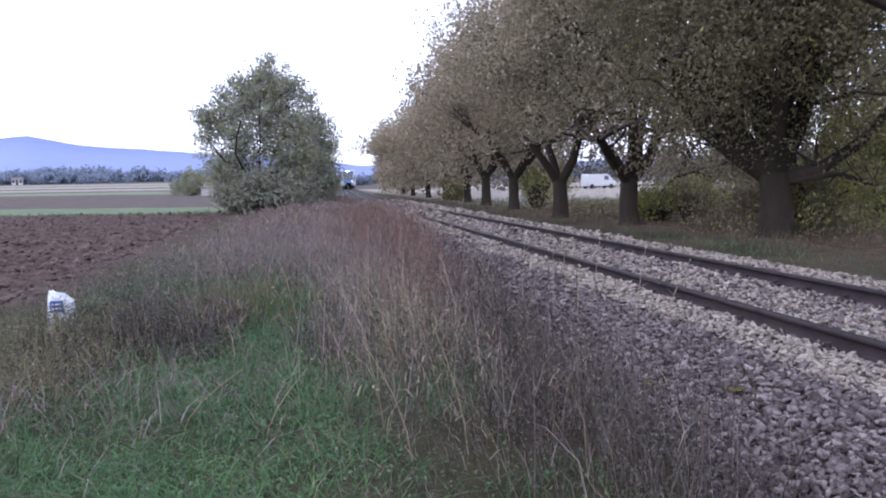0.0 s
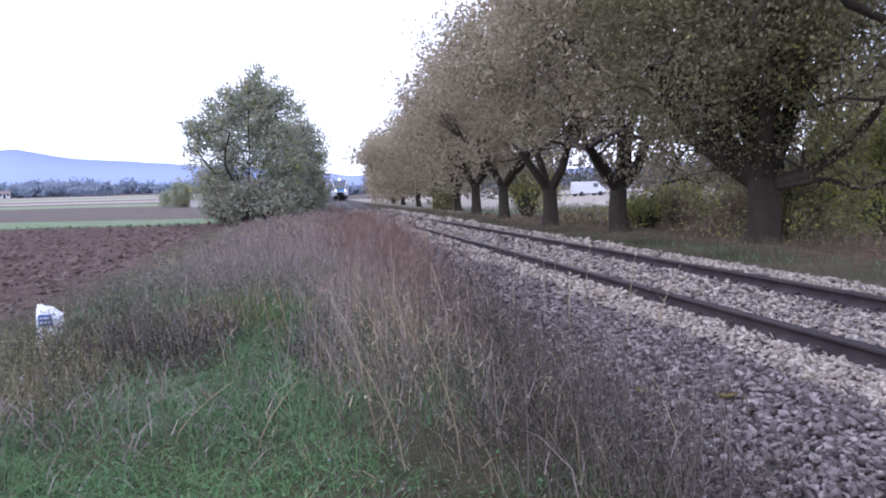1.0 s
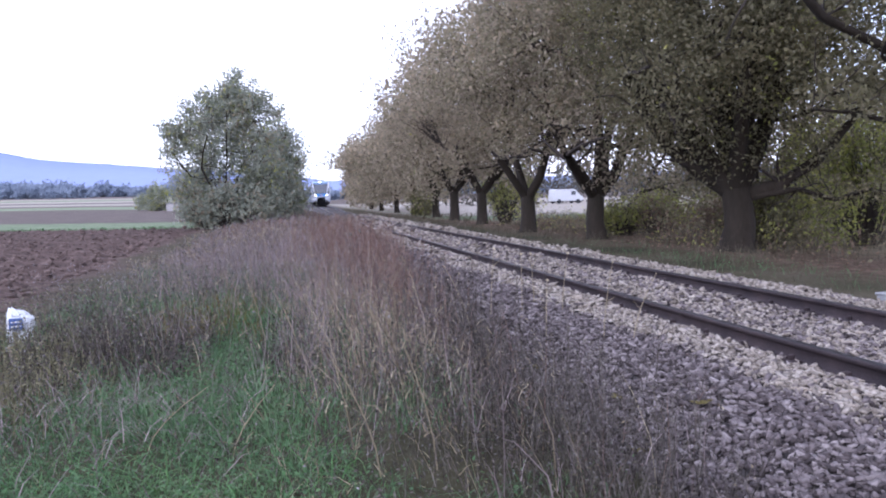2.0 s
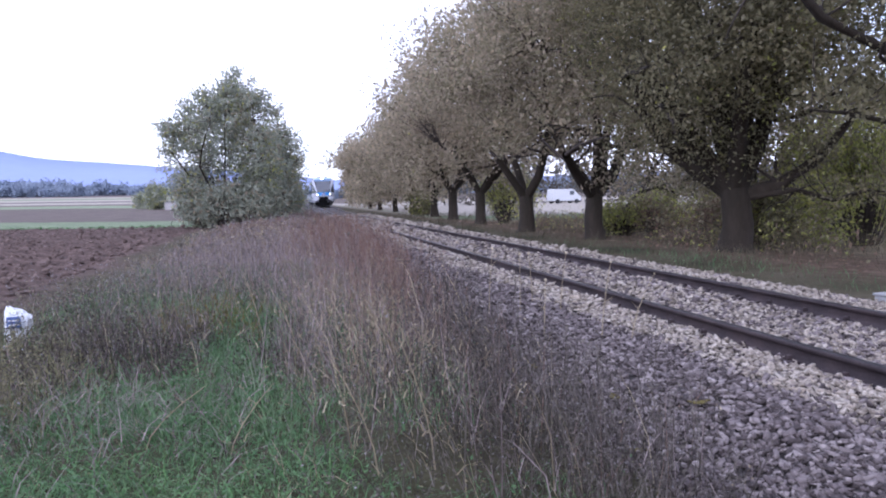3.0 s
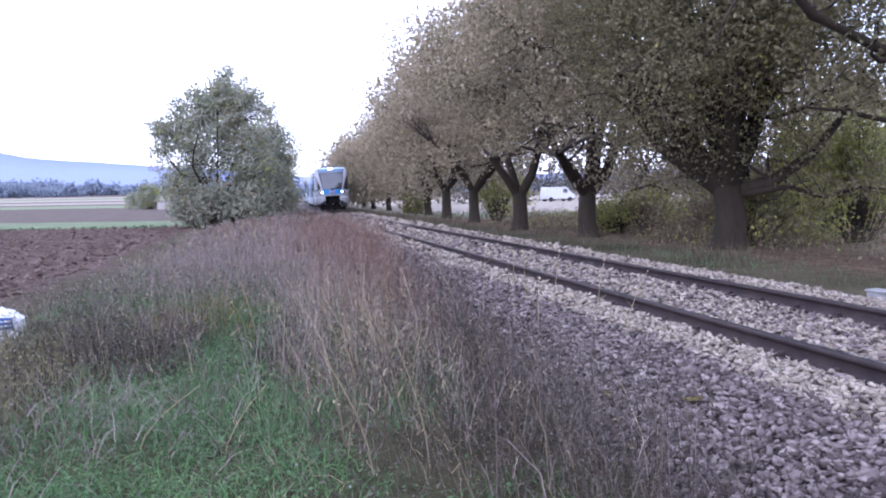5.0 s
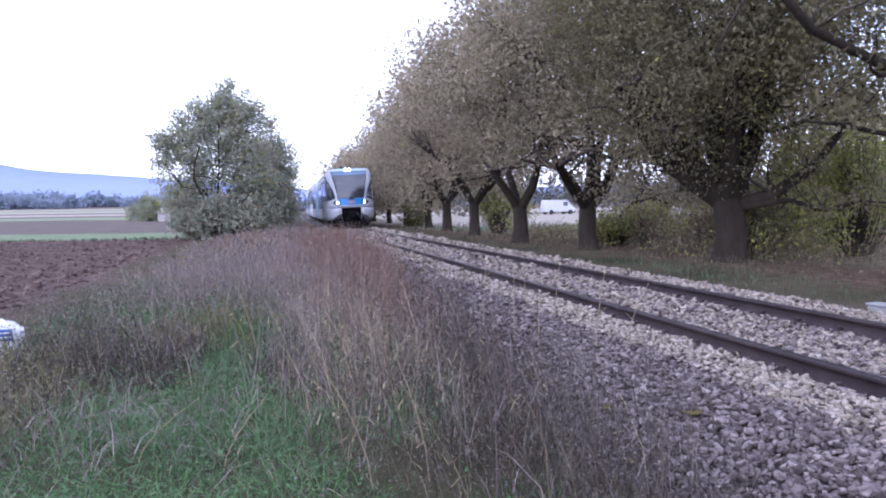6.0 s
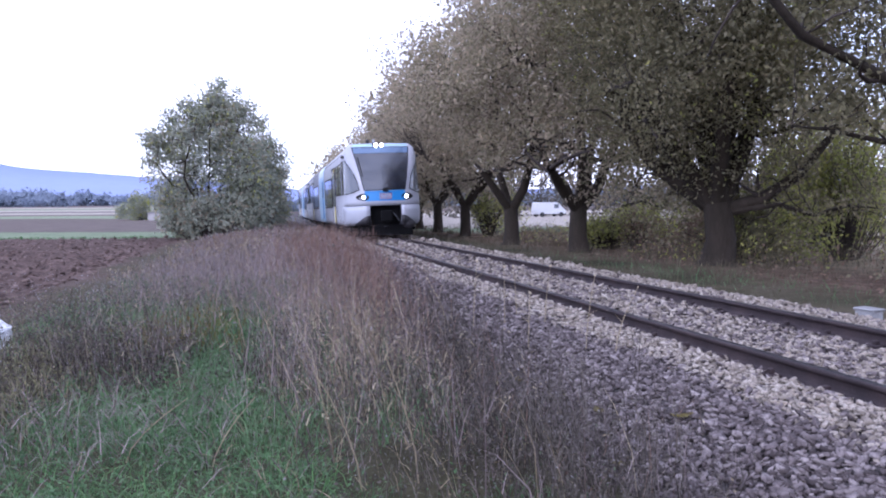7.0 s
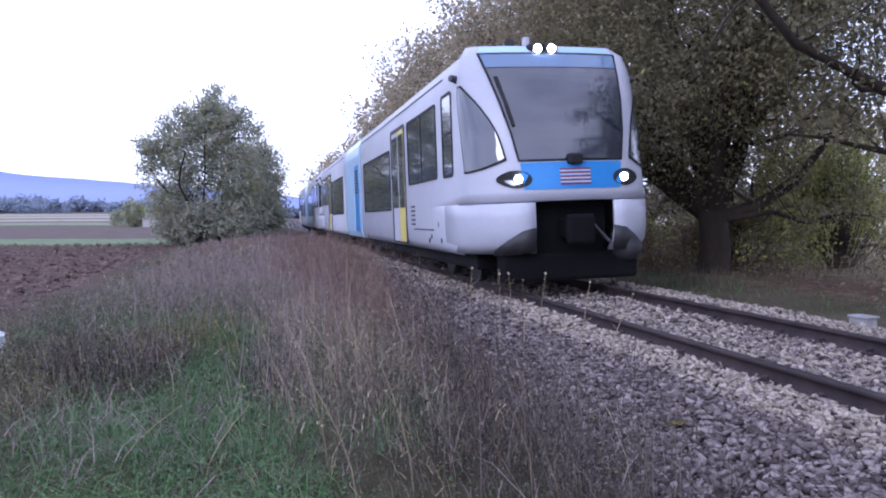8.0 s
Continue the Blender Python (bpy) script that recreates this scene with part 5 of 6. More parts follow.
def fallen_branch(pts, r, label):
    t = thing("fallen_branch", label, "branch", (pts[0][0], pts[0][1], 0))
    chain = [(np.array(p) - np.array([pts[0][0], pts[0][1], 0]), r * (1 - 0.7 * i / len(pts))) for i, p in enumerate(pts)]
    V1, F1 = tubes([chain], 6)
    put("bough", np_mesh("bough", V1, F1), M_BARK, t, smooth=True)
    rng = np.random.default_rng(int(r * 1000))
    for i in range(1, len(chain)):
        c = limb_chain(rng, chain[i][0], (rng.normal(), rng.normal(), 0.5), 0.7, r * 0.4, 0.005, 4, 0.1, 0.25)
        V1, F1 = tubes([c], 4)
        put("side_branch", np_mesh("side_branch", V1, F1), M_TWIG, t)


bag()
concrete_block()
van()
low_wall()
field_hut()
farmhouse(-142, 405, 4.6, 4, 2.5, 12)
fallen_branch([(12.0, 26.5, 0.1), (12.6, 26.7, 0.9), (13.3, 26.9, 1.55), (14.1, 26.9, 1.75), (14.9, 26.8, 1.5)], 0.09, "bare bowed branch arching over the undergrowth")
fallen_branch([(12.2, 17.0, 0.1), (12.9, 17.3, 1.0), (13.6, 17.5, 1.35), (14.4, 17.6, 1.15), (15.2, 17.8, 1.55)], 0.07, "bare crooked branch lying over the undergrowth")

# ---- grass and weeds ----


def scatter(rng, n, x0, x1, y0, y1, keep):
    x, y = rng.uniform(x0, x1, n), rng.uniform(y0, y1, n)
    k = rng.uniform(0, 1, n) < keep(x, y)
    x, y = x[k], y[k]
    d = x - line_x(y)
    z = np.where(d > -3.2, np.maximum(land_z(x, y), rail_z(y, d) + bed_height(np.clip(d, -3.35, 2.5))), land_z(x, y))
    return np.stack([x, y, z - 0.02], 1)


def blades(name, label, rng, P, length, width, bend, material, category="grass", heading=None):
    V, Q, T, tips = ribbons(rng, P, length, width, bend, heading)
    stuff(name, label, category, V, Q, T, material=material)
    return tips


def zone(x, y, cx, cy, rx, ry):
    return np.exp(-((x - cx) / rx) ** 2 - ((y - cy) / ry) ** 2)


def patch(x, y, s, seed):
    return smooth01(0.5 + 0.9 * wave(x, y, s, seed))


def green_area(x, y):
    """1 inside the patch of green grass before the weeds, 0 outside, ragged between."""
    e = 0.22 * wave(x, y, 1.7, 1.0) + 0.20 * wave(x, y, 3.9, 4.0)
    a = ((x + 0.95) / 1.45) ** 2 + ((y - 4.6) / 2.7) ** 2
    b = ((x + 0.35) / 0.55) ** 2 + ((y - 9.0) / 2.2) ** 2
    return smooth01((1.25 - np.minimum(a, b * 1.1) + e) / 0.75)


def green_grass():
    rng = np.random.default_rng(101)

    def near(x, y):
        return green_area(x, y) * (0.30 + 0.70 * patch(x, y, 1.6, 3.0)) + 0.10 * patch(x, y, 2.2, 9.0) * (y < 9)

    P = scatter(rng, 60000, -3.6, 1.6, 2.4, 11.5, near)
    n = len(P)
    h = 0.10 + 0.16 * patch(P[:, 0], P[:, 1], 2.1, 6.0)
    blades("green_grass", "long soft blue-green grass with a few dry blades", rng, P, 0.8 * h + rng.uniform(0.0, 0.12, n) * rng.uniform(0, 1, n), rng.uniform(0.004, 0.008, n), rng.uniform(0.4, 1.9, n), M_GRASS)
    P = scatter(rng, 26000, -3.0, 2.2, 5, 18, lambda x, y: (0.12 + 0.5 * patch(x, y, 0.8, 5.0)) * smooth01((-2.9 - x + line_x(y)) / 0.5))
    n = len(P)
    blades("green_undergrowth", "green grass under the dry weeds", rng, P, rng.uniform(0.12, 0.40, n), rng.uniform(0.006, 0.014, n), rng.uniform(0.1, 0.8, n), M_GRASS)
    # broad low leaves among the grass
    P = scatter(rng, 52000, -3.6, 1.4, 2.4, 10.0, lambda x, y: near(x, y) * (0.2 + 0.8 * patch(x, y, 2.3, 8.0)))
    P[:, 2] += rng.uniform(0.04, 0.22, len(P))
    V, F = diamonds(rng, P, rng.uniform(0.010, 0.042, len(P)), rng.uniform(0.007, 0.020, len(P)), flat=0.4)
    stuff("clover", "small green leaves low in the grass", "plants", V, F, material=M_GRASS)
    # dry blades and withered bits over the green
    P = scatter(rng, 1500, -3.6, 1.0, 2.4, 9.5, lambda x, y: 0.5 * green_area(x, y) * patch(x, y, 1.9, 2.0))
    n = len(P)
    blades("dry_blades", "pale dry grass blades lying over the green", rng, P + np.array([0, 0, 0.08]), rng.uniform(0.10, 0.30, n), rng.uniform(0.003, 0.005, n), rng.uniform(0.3, 1.6, n), M_TAN)
    P = scatter(rng, 3600, -3.6, 1.0, 2.4, 9.5, lambda x, y: 0.8 * green_area(x, y) * patch(x, y, 2.6, 7.0))
    n = len(P)
    blades("grey_blades", "grey withered stalks among the green grass", rng, P + np.array([0, 0, 0.03]), rng.uniform(0.10, 0.26, n), rng.uniform(0.003, 0.005, n), rng.uniform(0.2, 1.4, n), M_PURPLE)


def dry_weeds():
    rng = np.random.default_rng(102)
    tan, pur, red, dk = [], [], [], []

    def edge(x, y):
        d = x - line_x(y)
        left = smooth01((x + 3.7 + 0.5 * wave(x, y, 0.8, 2.0)) / 1.5)
        right = smooth01((-2.25 + 0.35 * smooth01((y - 7) / 5) - d + 0.30 * wave(x, y, 1.3, 4.0)) / 0.75) ** 1.3
        clump = 0.14 + 0.86 * patch(x, y, 1.9, 6.0) * (0.35 + 0.65 * patch(x, y, 4.1, 2.0))
        clump = clump + (1 - clump) * smooth01((y - 12) / 8)
        return left * right * clump * (1 - 0.93 * green_area(x, y)) * (1 - 0.80 * smooth01((5.8 - y) / 2.2) * smooth01((1.6 - x) / 0.4))

    for y0, y1, dens, wd in ((2.9, 7, 440, 0.0056), (7, 13, 360, 0.0068), (13, 22, 200, 0.010), (22, 38, 85, 0.018), (38, 75, 26, 0.034)):
        n = int(dens * 6.6 * (y1 - y0))
        P = scatter(rng, n, -4.3, 2.9, y0, y1, edge)
        x, y = P[:, 0], P[:, 1]
        d = x - line_x(y)
        u = rng.uniform(0, 1, len(P))
        w_tan = 0.16 + 0.8 * zone(x, y, 1.0, 7.0, 0.6, 2.4) + 0.5 * patch(x, y, 1.3, 3.0) ** 2
        w_red = 0.03 + 1.8 * zone(x, y, 1.7, 18, 1.0, 8) + 0.35 * smooth01((y - 24) / 12)
        w_dk = 0.05 + 2.2 * zone(x, y, 0.9, 4.1, 0.7, 1.0) + 2.6 * zone(x, y, 1.9, 5.2, 0.55, 3.5) + 1.2 * smooth01((d + 3.05) / 0.4) * smooth01((13 - y) / 4) + 1.5 * zone(x, y, -2.3, 8.8, 1.3, 2.0)
        w_pur = (0.30 - 0.2 * smooth01((-1.4 - x) / 1.0) * smooth01((12 - y) / 3)) + 1.0 * zone(x, y, -0.6, 15, 1.9, 7) + 0.4 * smooth01((y - 26) / 12) + 0.5 * patch(x, y, 1.1, 8.0) ** 2
        tot = w_tan + w_red + w_dk + w_pur
        a, b, c = w_tan / tot, (w_tan + w_red) / tot, (w_tan + w_red + w_dk) / tot
        hgt = 0.60 + 0.20 * wave(x, y, 1.3, 7.0) + 0.10 * wave(x, y, 3.7, 5.0) + 0.48 * zone(x, y, 1.8, 20, 1.3, 13) + 0.22 * zone(x, y, 0.9, 7, 0.7, 3)
        hgt = hgt * (0.42 + 0.58 * smooth01((x + 3.9) / 3.0)) * (1 - 0.40 * smooth01((d + 2.9) / 0.6) * smooth01((10 - y) / 3))
        hgt = np.clip(hgt, 0.18, 1.12)
        for sel, lst in ((u < a, tan), ((u >= a) & (u < b), red), ((u >= b) & (u < c), dk), (u >= c, pur)):
            lst.append((P[sel], hgt[sel], wd))
    # the dark twiggy growth along the toe of the ballast
    P = scatter(rng, 5200, 0.9, 3.0, 3.0, 10.5, lambda x, y: zone(x, y, 1.72 + 0.09 * (y - 5), 5.4, 0.40, 3.2) * (0.35 + 0.65 * patch(x, y, 2.9, 3.0)))
    dk.append((P, np.clip(0.52 + 0.16 * wave(P[:, 0], P[:, 1], 2.1, 4.0), 0.25, 0.75), 0.0046))
    made = {}
    for nm, lst, mat, lab, bl, bh in (("dry_grass", tan, M_TAN, "tall straw-coloured dry grass", 0.03, 0.65), ("russet_weeds", red, M_RED, "reddish brown dry weeds beside the line", 0.02, 0.3),
                                      ("brown_weeds", dk, M_DARKWEED, "dark brown twiggy weeds at the ballast edge", 0.02, 0.45), ("grey_weeds", pur, M_PURPLE, "purple-grey dry weed stalks", 0.02, 0.5)):
        P, hgt = np.concatenate([s[0] for s in lst]), np.concatenate([s[1] for s in lst])
        wd = np.concatenate([np.full(len(s[0]), s[2]) for s in lst])
        n = len(P)
        L = hgt * (rng.uniform(0.65, 1.15, n) if nm == "russet_weeds" else 0.28 + 1.0 * rng.uniform(0, 1, n) ** 1.5)
        B = bl + (bh - bl) * rng.uniform(0, 1, n) ** 1.25 * (1.45 if nm != "russet_weeds" else 1)
        heading = 3.0 + 2.2 * wave(P[:, 0], P[:, 1], 1.2, 5.0) + rng.normal(0, 1.3, n)
        tips = blades(nm, lab, rng, P, L, wd * (0.5 + 1.25 * rng.uniform(0, 1, n) ** 3), B, mat, "weeds", heading)
        made[nm] = (P, L, wd, tips)
    # side twigs on the brown, grey and russet weeds
    for nm, mat, lab, k in (("brown_weeds", M_DARKWEED, "thin side twigs of the brown weeds", 4), ("grey_weeds", M_PURPLE, "thin side twigs of the grey weeds", 2), ("russet_weeds", M_RED, "side twigs of the russet weeds", 2)):
        P, L, wd, tips = made[nm]
        i = np.repeat(np.arange(len(P)), k)
        f = rng.uniform(0.25, 0.95, len(i))[:, None]
        B = P[i] * (1 - f) + tips[i] * f
        blades(nm.replace("weeds", "weed_twigs"), lab, rng, B, L[i] * rng.uniform(0.12, 0.42, len(i)), wd[i] * 0.7, rng.uniform(0.3, 1.3, len(i)), mat, "weeds")
    # seed heads and withered leaves
    for nm, mat, lab, k, s in (("grey_weeds", M_SEED, "pale lilac seed heads of the grey weeds", 5, 2.6), ("brown_weeds", M_DARKWEED, "withered small leaves of the brown weeds", 7, 4.2),
                               ("russet_weeds", M_RED, "russet seed spikes", 4, 2.6), ("dry_grass", M_TAN, "straw-coloured seed heads", 3, 4.0)):
        P, L, wd, tips = made[nm]
        i = np.repeat(np.arange(len(P)), k)
        f = rng.uniform(0.3, 1.05, len(i))[:, None]
        B = P[i] * (1 - f) + tips[i] * f + rng.normal(0, 1, (len(i), 3)) * (0.035 + 1.2 * wd[i])[:, None]
        V, F = diamonds(rng, B, wd[i] * s * rng.uniform(0.6, 1.7, len(i)), wd[i] * s * 0.5, droop=0.1)
        stuff(nm.replace("weeds", "seeds") if nm != "dry_grass" else "grass_heads", lab, "weeds", V, F, material=mat)


def curled_blades():
    """Broad dry leaves that curl over among the stalks, and matted dry grass at the field side."""
    rng = np.random.default_rng(111)

    def straw(x, y):
        return (zone(x, y, 1.0, 6.6, 0.75, 2.6) + 0.5 * zone(x, y, 0.3, 10.0, 1.0, 2.5)) * (0.25 + 0.75 * patch(x, y, 3.1, 5.0)) * smooth01((-2.4 - x + line_x(y)) / 0.5)
    P = scatter(rng, 6500, -1.2, 2.6, 3.8, 13, straw)
    n = len(P)
    P[:, 2] += rng.uniform(0.05, 0.55, n)
    blades("curled_leaves", "curled pale straw leaves on the dry grass", rng, P, rng.uniform(0.06, 0.17, n), rng.uniform(0.005, 0.011, n), rng.uniform(0.7, 2.2, n), M_TAN, "weeds")
    P = scatter(rng, 11000, -3.8, -0.2, 3.6, 8.0, lambda x, y: zone(x, y, -2.0, 5.4, 1.2, 0.9) * (0.15 + 0.85 * patch(x, y, 2.2, 3.0)))
    n = len(P)
    P[:, 2] += rng.uniform(0.06, 0.22, n)
    blades("matted_grass", "flattened grey-tan dry grass at the edge of the green", rng, P, rng.uniform(0.10, 0.32, n), rng.uniform(0.003, 0.007, n), rng.uniform(0.9, 2.2, n), M_PURPLE)
    # dark bushy weeds standing in tufts
    tufts = ((-2.1, 7.6, 0.55), (-1.75, 8.2, 0.62), (-1.35, 7.9, 0.5), (-0.95, 8.6, 0.55), (-2.6, 8.6, 0.5), (-1.1, 7.3, 0.42), (-2.4, 7.0, 0.42), (-3.1, 7.7, 0.45), (0.15, 8.2, 0.55), (-0.1, 7.3, 0.40))
    Q, H = [], []
    for cx, cy, h in tufts:
        k = 110
        p = np.stack([cx + rng.normal(0, 0.20, k), cy + rng.normal(0, 0.22, k)], 1)
        Q.append(np.stack([p[:, 0], p[:, 1], land_z(p[:, 0], p[:, 1]) - 0.02], 1))
        H.append(h * rng.uniform(0.45, 1.1, k))
    Q, H = np.concatenate(Q), np.concatenate(H)
    tips = blades("tufted_weeds", "dark brown bushy weeds in tufts", rng, Q, H, rng.uniform(0.004, 0.008, len(Q)), rng.uniform(0.1, 0.6, len(Q)), M_DARKWEED, "weeds")
    i = np.repeat(np.arange(len(Q)), 4)
    f = rng.uniform(0.25, 1.05, len(i))[:, None]
    V, F = diamonds(rng, Q[i] * (1 - f) + tips[i] * f + rng.normal(0, 0.04, (len(i), 3)), rng.uniform(0.015, 0.05, len(i)), rng.uniform(0.008, 0.022, len(i)), droop=0.3)
    stuff("tufted_leaves", "withered brown leaves of the tufted weeds", "weeds", V, F, material=M_DARKWEED)
    # broad green blades that stand out in the grass
    P = scatter(rng, 5200, -3.2, 0.8, 2.6, 7.5, lambda x, y: green_area(x, y) * (0.12 + 0.5 * patch(x, y, 2.9, 6.0) + 0.9 * zone(x, y, -0.75, 4.2, 0.45, 0.6)))
    n = len(P)
    blades("broad_grass", "broad bright green blades in the grass", rng, P, rng.uniform(0.12, 0.26, n), rng.uniform(0.006, 0.012, n), rng.uniform(0.6, 1.9, n), M_GRASS_LIGHT)


def understorey():
    """Small withered leaves and bits low among the weeds."""
    rng = np.random.default_rng(108)

    def under(x, y):
        d = x - line_x(y)
        return smooth01((x + 4.4) / 0.8) * smooth01((-2.35 - d) / 0.7) * (0.25 + 0.75 * patch(x, y, 2.4, 1.0)) * (1 - 0.75 * green_area(x, y))

    for nm, lab, m, n, hi in (("brown_litter", "withered brown leaves low among the weeds", M_DARKWEED, 46000, 0.34), ("green_sprouts", "small green leaves low among the weeds", M_GRASS, 15000, 0.30),
                              ("olive_leaves", "yellowish olive leaves low among the weeds", M_OLIVE, 17000, 0.36), ("grey_bits", "grey withered leaf bits among the weeds", M_SEED, 15000, 0.60)):
        P = scatter(rng, n, -4.3, 2.6, 3.2, 15, under)
        k = patch(P[:, 0], P[:, 1], 1.7, len(nm) * 1.3)
        P = P[rng.uniform(0, 1, len(P)) < 0.2 + 0.8 * k]
        P[:, 2] += 0.02 + hi * rng.uniform(0, 1, len(P)) ** 1.3
        f = (P[:, 1] / 8) ** 0.5
        V, F = diamonds(rng, P, rng.uniform(0.010, 0.042, len(P)) * f, rng.uniform(0.005, 0.018, len(P)) * f, flat=0.2)
        stuff(nm, lab, "leaves", V, F, material=m)
    P = scatter(rng, 15000, -4.3, 2.4, 3.2, 14, under)
    n = len(P)
    P[:, 2] += rng.uniform(0.02, 0.45, n)
    blades("tangled_twigs", "tangle of fine dry twigs in the weeds", rng, P, rng.uniform(0.06, 0.24, n), rng.uniform(0.002, 0.005, n), rng.uniform(0.6, 2.2, n), M_DARKWEED, "weeds")


def field_margin():
    rng = np.random.default_rng(103)
    P = scatter(rng, 14000, -4.6, -1.2, 5.0, 12, lambda x, y: 1.0 * zone(x, y, -2.7, 7.3, 0.8, 1.2) + 0.5 * zone(x, y, -2.2, 6.2, 0.4, 0.5) - 0.5 * zone(x, y, -2.75, 7.0, 0.45, 0.35))
    n = len(P)
    blades("olive_grass", "rank yellowish olive grass at the field margin", rng, P, rng.uniform(0.18, 0.50, n), rng.uniform(0.005, 0.012, n), rng.uniform(0.05, 0.7, n), M_OLIVE)
    i = np.repeat(np.arange(n), 3)
    Q = P[i] + rng.normal(0, 0.04, (len(i), 3)) + np.stack([0 * i, 0 * i, rng.uniform(0.08, 0.42, len(i))], 1)
    V, F = diamonds(rng, Q, rng.uniform(0.012, 0.04, len(i)), rng.uniform(0.006, 0.02, len(i)))
    stuff("withered_leaves", "withered olive and brown leaves at the field margin", "weeds", V, F, material=M_OLIVE)
    P = scatter(rng, 1500, -2.0, 0.4, 7.6, 11.5, lambda x, y: zone(x, y, -0.95, 9.6, 0.5, 0.9))
    n = len(P)
    tips = blades("yellow_herbs", "yellowing leafy herbs among the weeds", rng, P, rng.uniform(0.25, 0.55, n), rng.uniform(0.005, 0.01, n), rng.uniform(0.1, 0.4, n), M_YELLOWHERB, "weeds")
    i = np.repeat(np.arange(n), 4)
    f = rng.uniform(0.3, 1, len(i))[:, None]
    V, F = diamonds(rng, P[i] * (1 - f) + tips[i] * f + rng.normal(0, 0.02, (len(i), 3)), rng.uniform(0.02, 0.045, len(i)), rng.uniform(0.012, 0.025, len(i)))
    stuff("yellow_leaves", "small yellow leaves of the herbs", "weeds", V, F, material=M_YELLOWHERB)


def right_verge():
    rng = np.random.default_rng(104)

    def keep(x, y):
        d = x - line_x(y)
        return smooth01((d - 1.9) / 0.5) * (0.35 + 0.65 * patch(x, y, 0.7, 2.0))
    P = scatter(rng, 9000, 6.2, 16, 4.0, 24, keep)
    n = len(P)
    blades("verge_dry_grass", "short dry grass on the far verge", rng, P, rng.uniform(0.05, 0.22, n), rng.uniform(0.007, 0.014, n), rng.uniform(0.2, 1.3, n), M_VERGE)
    P = scatter(rng, 3600, 6.4, 10, 5.0, 22, lambda x, y: keep(x, y) * zone(x, y, 8.2 + 0 * x, 13.5, 0.9, 5))
    n = len(P)
    blades("verge_green_grass", "dark green grass along the far side of the line", rng, P, rng.uniform(0.08, 0.22, n), rng.uniform(0.006, 0.012, n), rng.uniform(0.1, 0.9, n), M_GRASS)
    P = scatter(rng, 6000, 6.4, 18, 22, 60, lambda x, y: keep(x, y) * 0.7)
    n = len(P)
    blades("verge_far_grass", "dry grass along the tree row", rng, P, rng.uniform(0.10, 0.32, n), rng.uniform(0.02, 0.04, n), rng.uniform(0.1, 0.9, n), M_VERGE)
    P = scatter(rng, 14000, 9.0, 24, 9.0, 44, lambda x, y: 0.3 + 0.7 * patch(x, y, 0.6, 4.0))
    P[:, 2] += 0.03 + rng.uniform(0, 0.03, len(P))
    V, F = diamonds(rng, P, rng.uniform(0.05, 0.10, len(P)), rng.uniform(0.03, 0.06, len(P)), flat=0.85)
    stuff("leaf_litter", "fallen reddish brown leaves under the trees", "leaves", V, F, material=M_LITTER)


def scrub():
    """Brambles, dead stalks and low leaves under and behind the tree row."""
    rng = np.random.default_rng(112)

    def keep(x, y):
        d = x - line_x(y)
        return smooth01((d - 4.3 - 0.6 * wave(x, y, 0.5, 1.0)) / 1.6) * (0.06 + 0.94 * patch(x, y, 0.75, 5.0) ** 2)

    P = scatter(rng, 13000, 8.0, 24, 10, 36, keep)
    n = len(P)
    hgt = 0.25 + 0.75 * patch(P[:, 0], P[:, 1], 0.6, 2.0)
    tips = blades("bramble_stems", "tangled brown bramble stems under the trees", rng, P, hgt * rng.uniform(0.4, 1.3, n), rng.uniform(0.008, 0.018, n), rng.uniform(0.3, 2.0, n), M_VERGE, "scrub")
    for nm, lab, mat, k in (("bramble_leaves", "reddish brown leaves on the brambles", M_LITTER, 2), ("scrub_leaves", "dull green leaves low in the scrub", M_LEAF_OLIVE, 2), ("scrub_yellow_leaves", "yellowish leaves low in the scrub", M_LEAF_YELLOW, 1)):
        i = np.repeat(np.arange(n), k)
        tint = patch(P[i, 0], P[i, 1], 0.9, len(nm) * 0.7)
        i = i[rng.uniform(0, 1, len(i)) < 0.15 + 0.85 * tint]
        f = rng.uniform(0.2, 1.0, len(i))[:, None]
        Q = P[i] * (1 - f) + tips[i] * f + rng.normal(0, 0.08, (len(i), 3))
        Q[:, 2] = np.maximum(Q[:, 2], P[i, 2] + 0.05)
        V, F = diamonds(rng, Q, rng.uniform(0.05, 0.12, len(i)), rng.uniform(0.03, 0.06, len(i)))
        stuff(nm, lab, "scrub", V, F, material=mat)
    P = scatter(rng, 6000, 7.6, 12, 11, 30, lambda x, y: smooth01((x - line_x(y) - 3.0) / 0.8) * (0.1 + 0.9 * patch(x, y, 1.1, 7.0)))
    n = len(P)
    blades("tall_verge_grass", "dull dry grass at the foot of the trees", rng, P, rng.uniform(0.12, 0.48, n), rng.uniform(0.006, 0.012, n), rng.uniform(0.1, 0.9, n), M_VERGE)


def clods():
    rng = np.random.default_rng(105)
    P = scatter(rng, 17000, -26, -4.0, 6, 49, lambda x, y: smooth01((-4.1 - x) / 0.5) * (0.25 + 0.75 * patch(x, y, 1.5, 4.0)) * np.clip(14 / y, 0.2, 1))
    V, F = stones(rng, P + np.array([0, 0, 0.03]), rng.uniform(0.05, 0.22, len(P)) ** 1.0, 0.7)
    stuff("earth_clods", "brown clods of ploughed earth", "earth", V, F, material=M_CLOD)
    P = scatter(rng, 900, -26, -3.5, 48.8, 50.0, lambda x, y: 0.9 + 0 * x)
    n = len(P)
    blades("strip_edge_grass", "ragged dark grass edge between the fields", rng, P, rng.uniform(0.06, 0.2, n), rng.uniform(0.04, 0.08, n), rng.uniform(0.1, 0.5, n), M_GRASS)


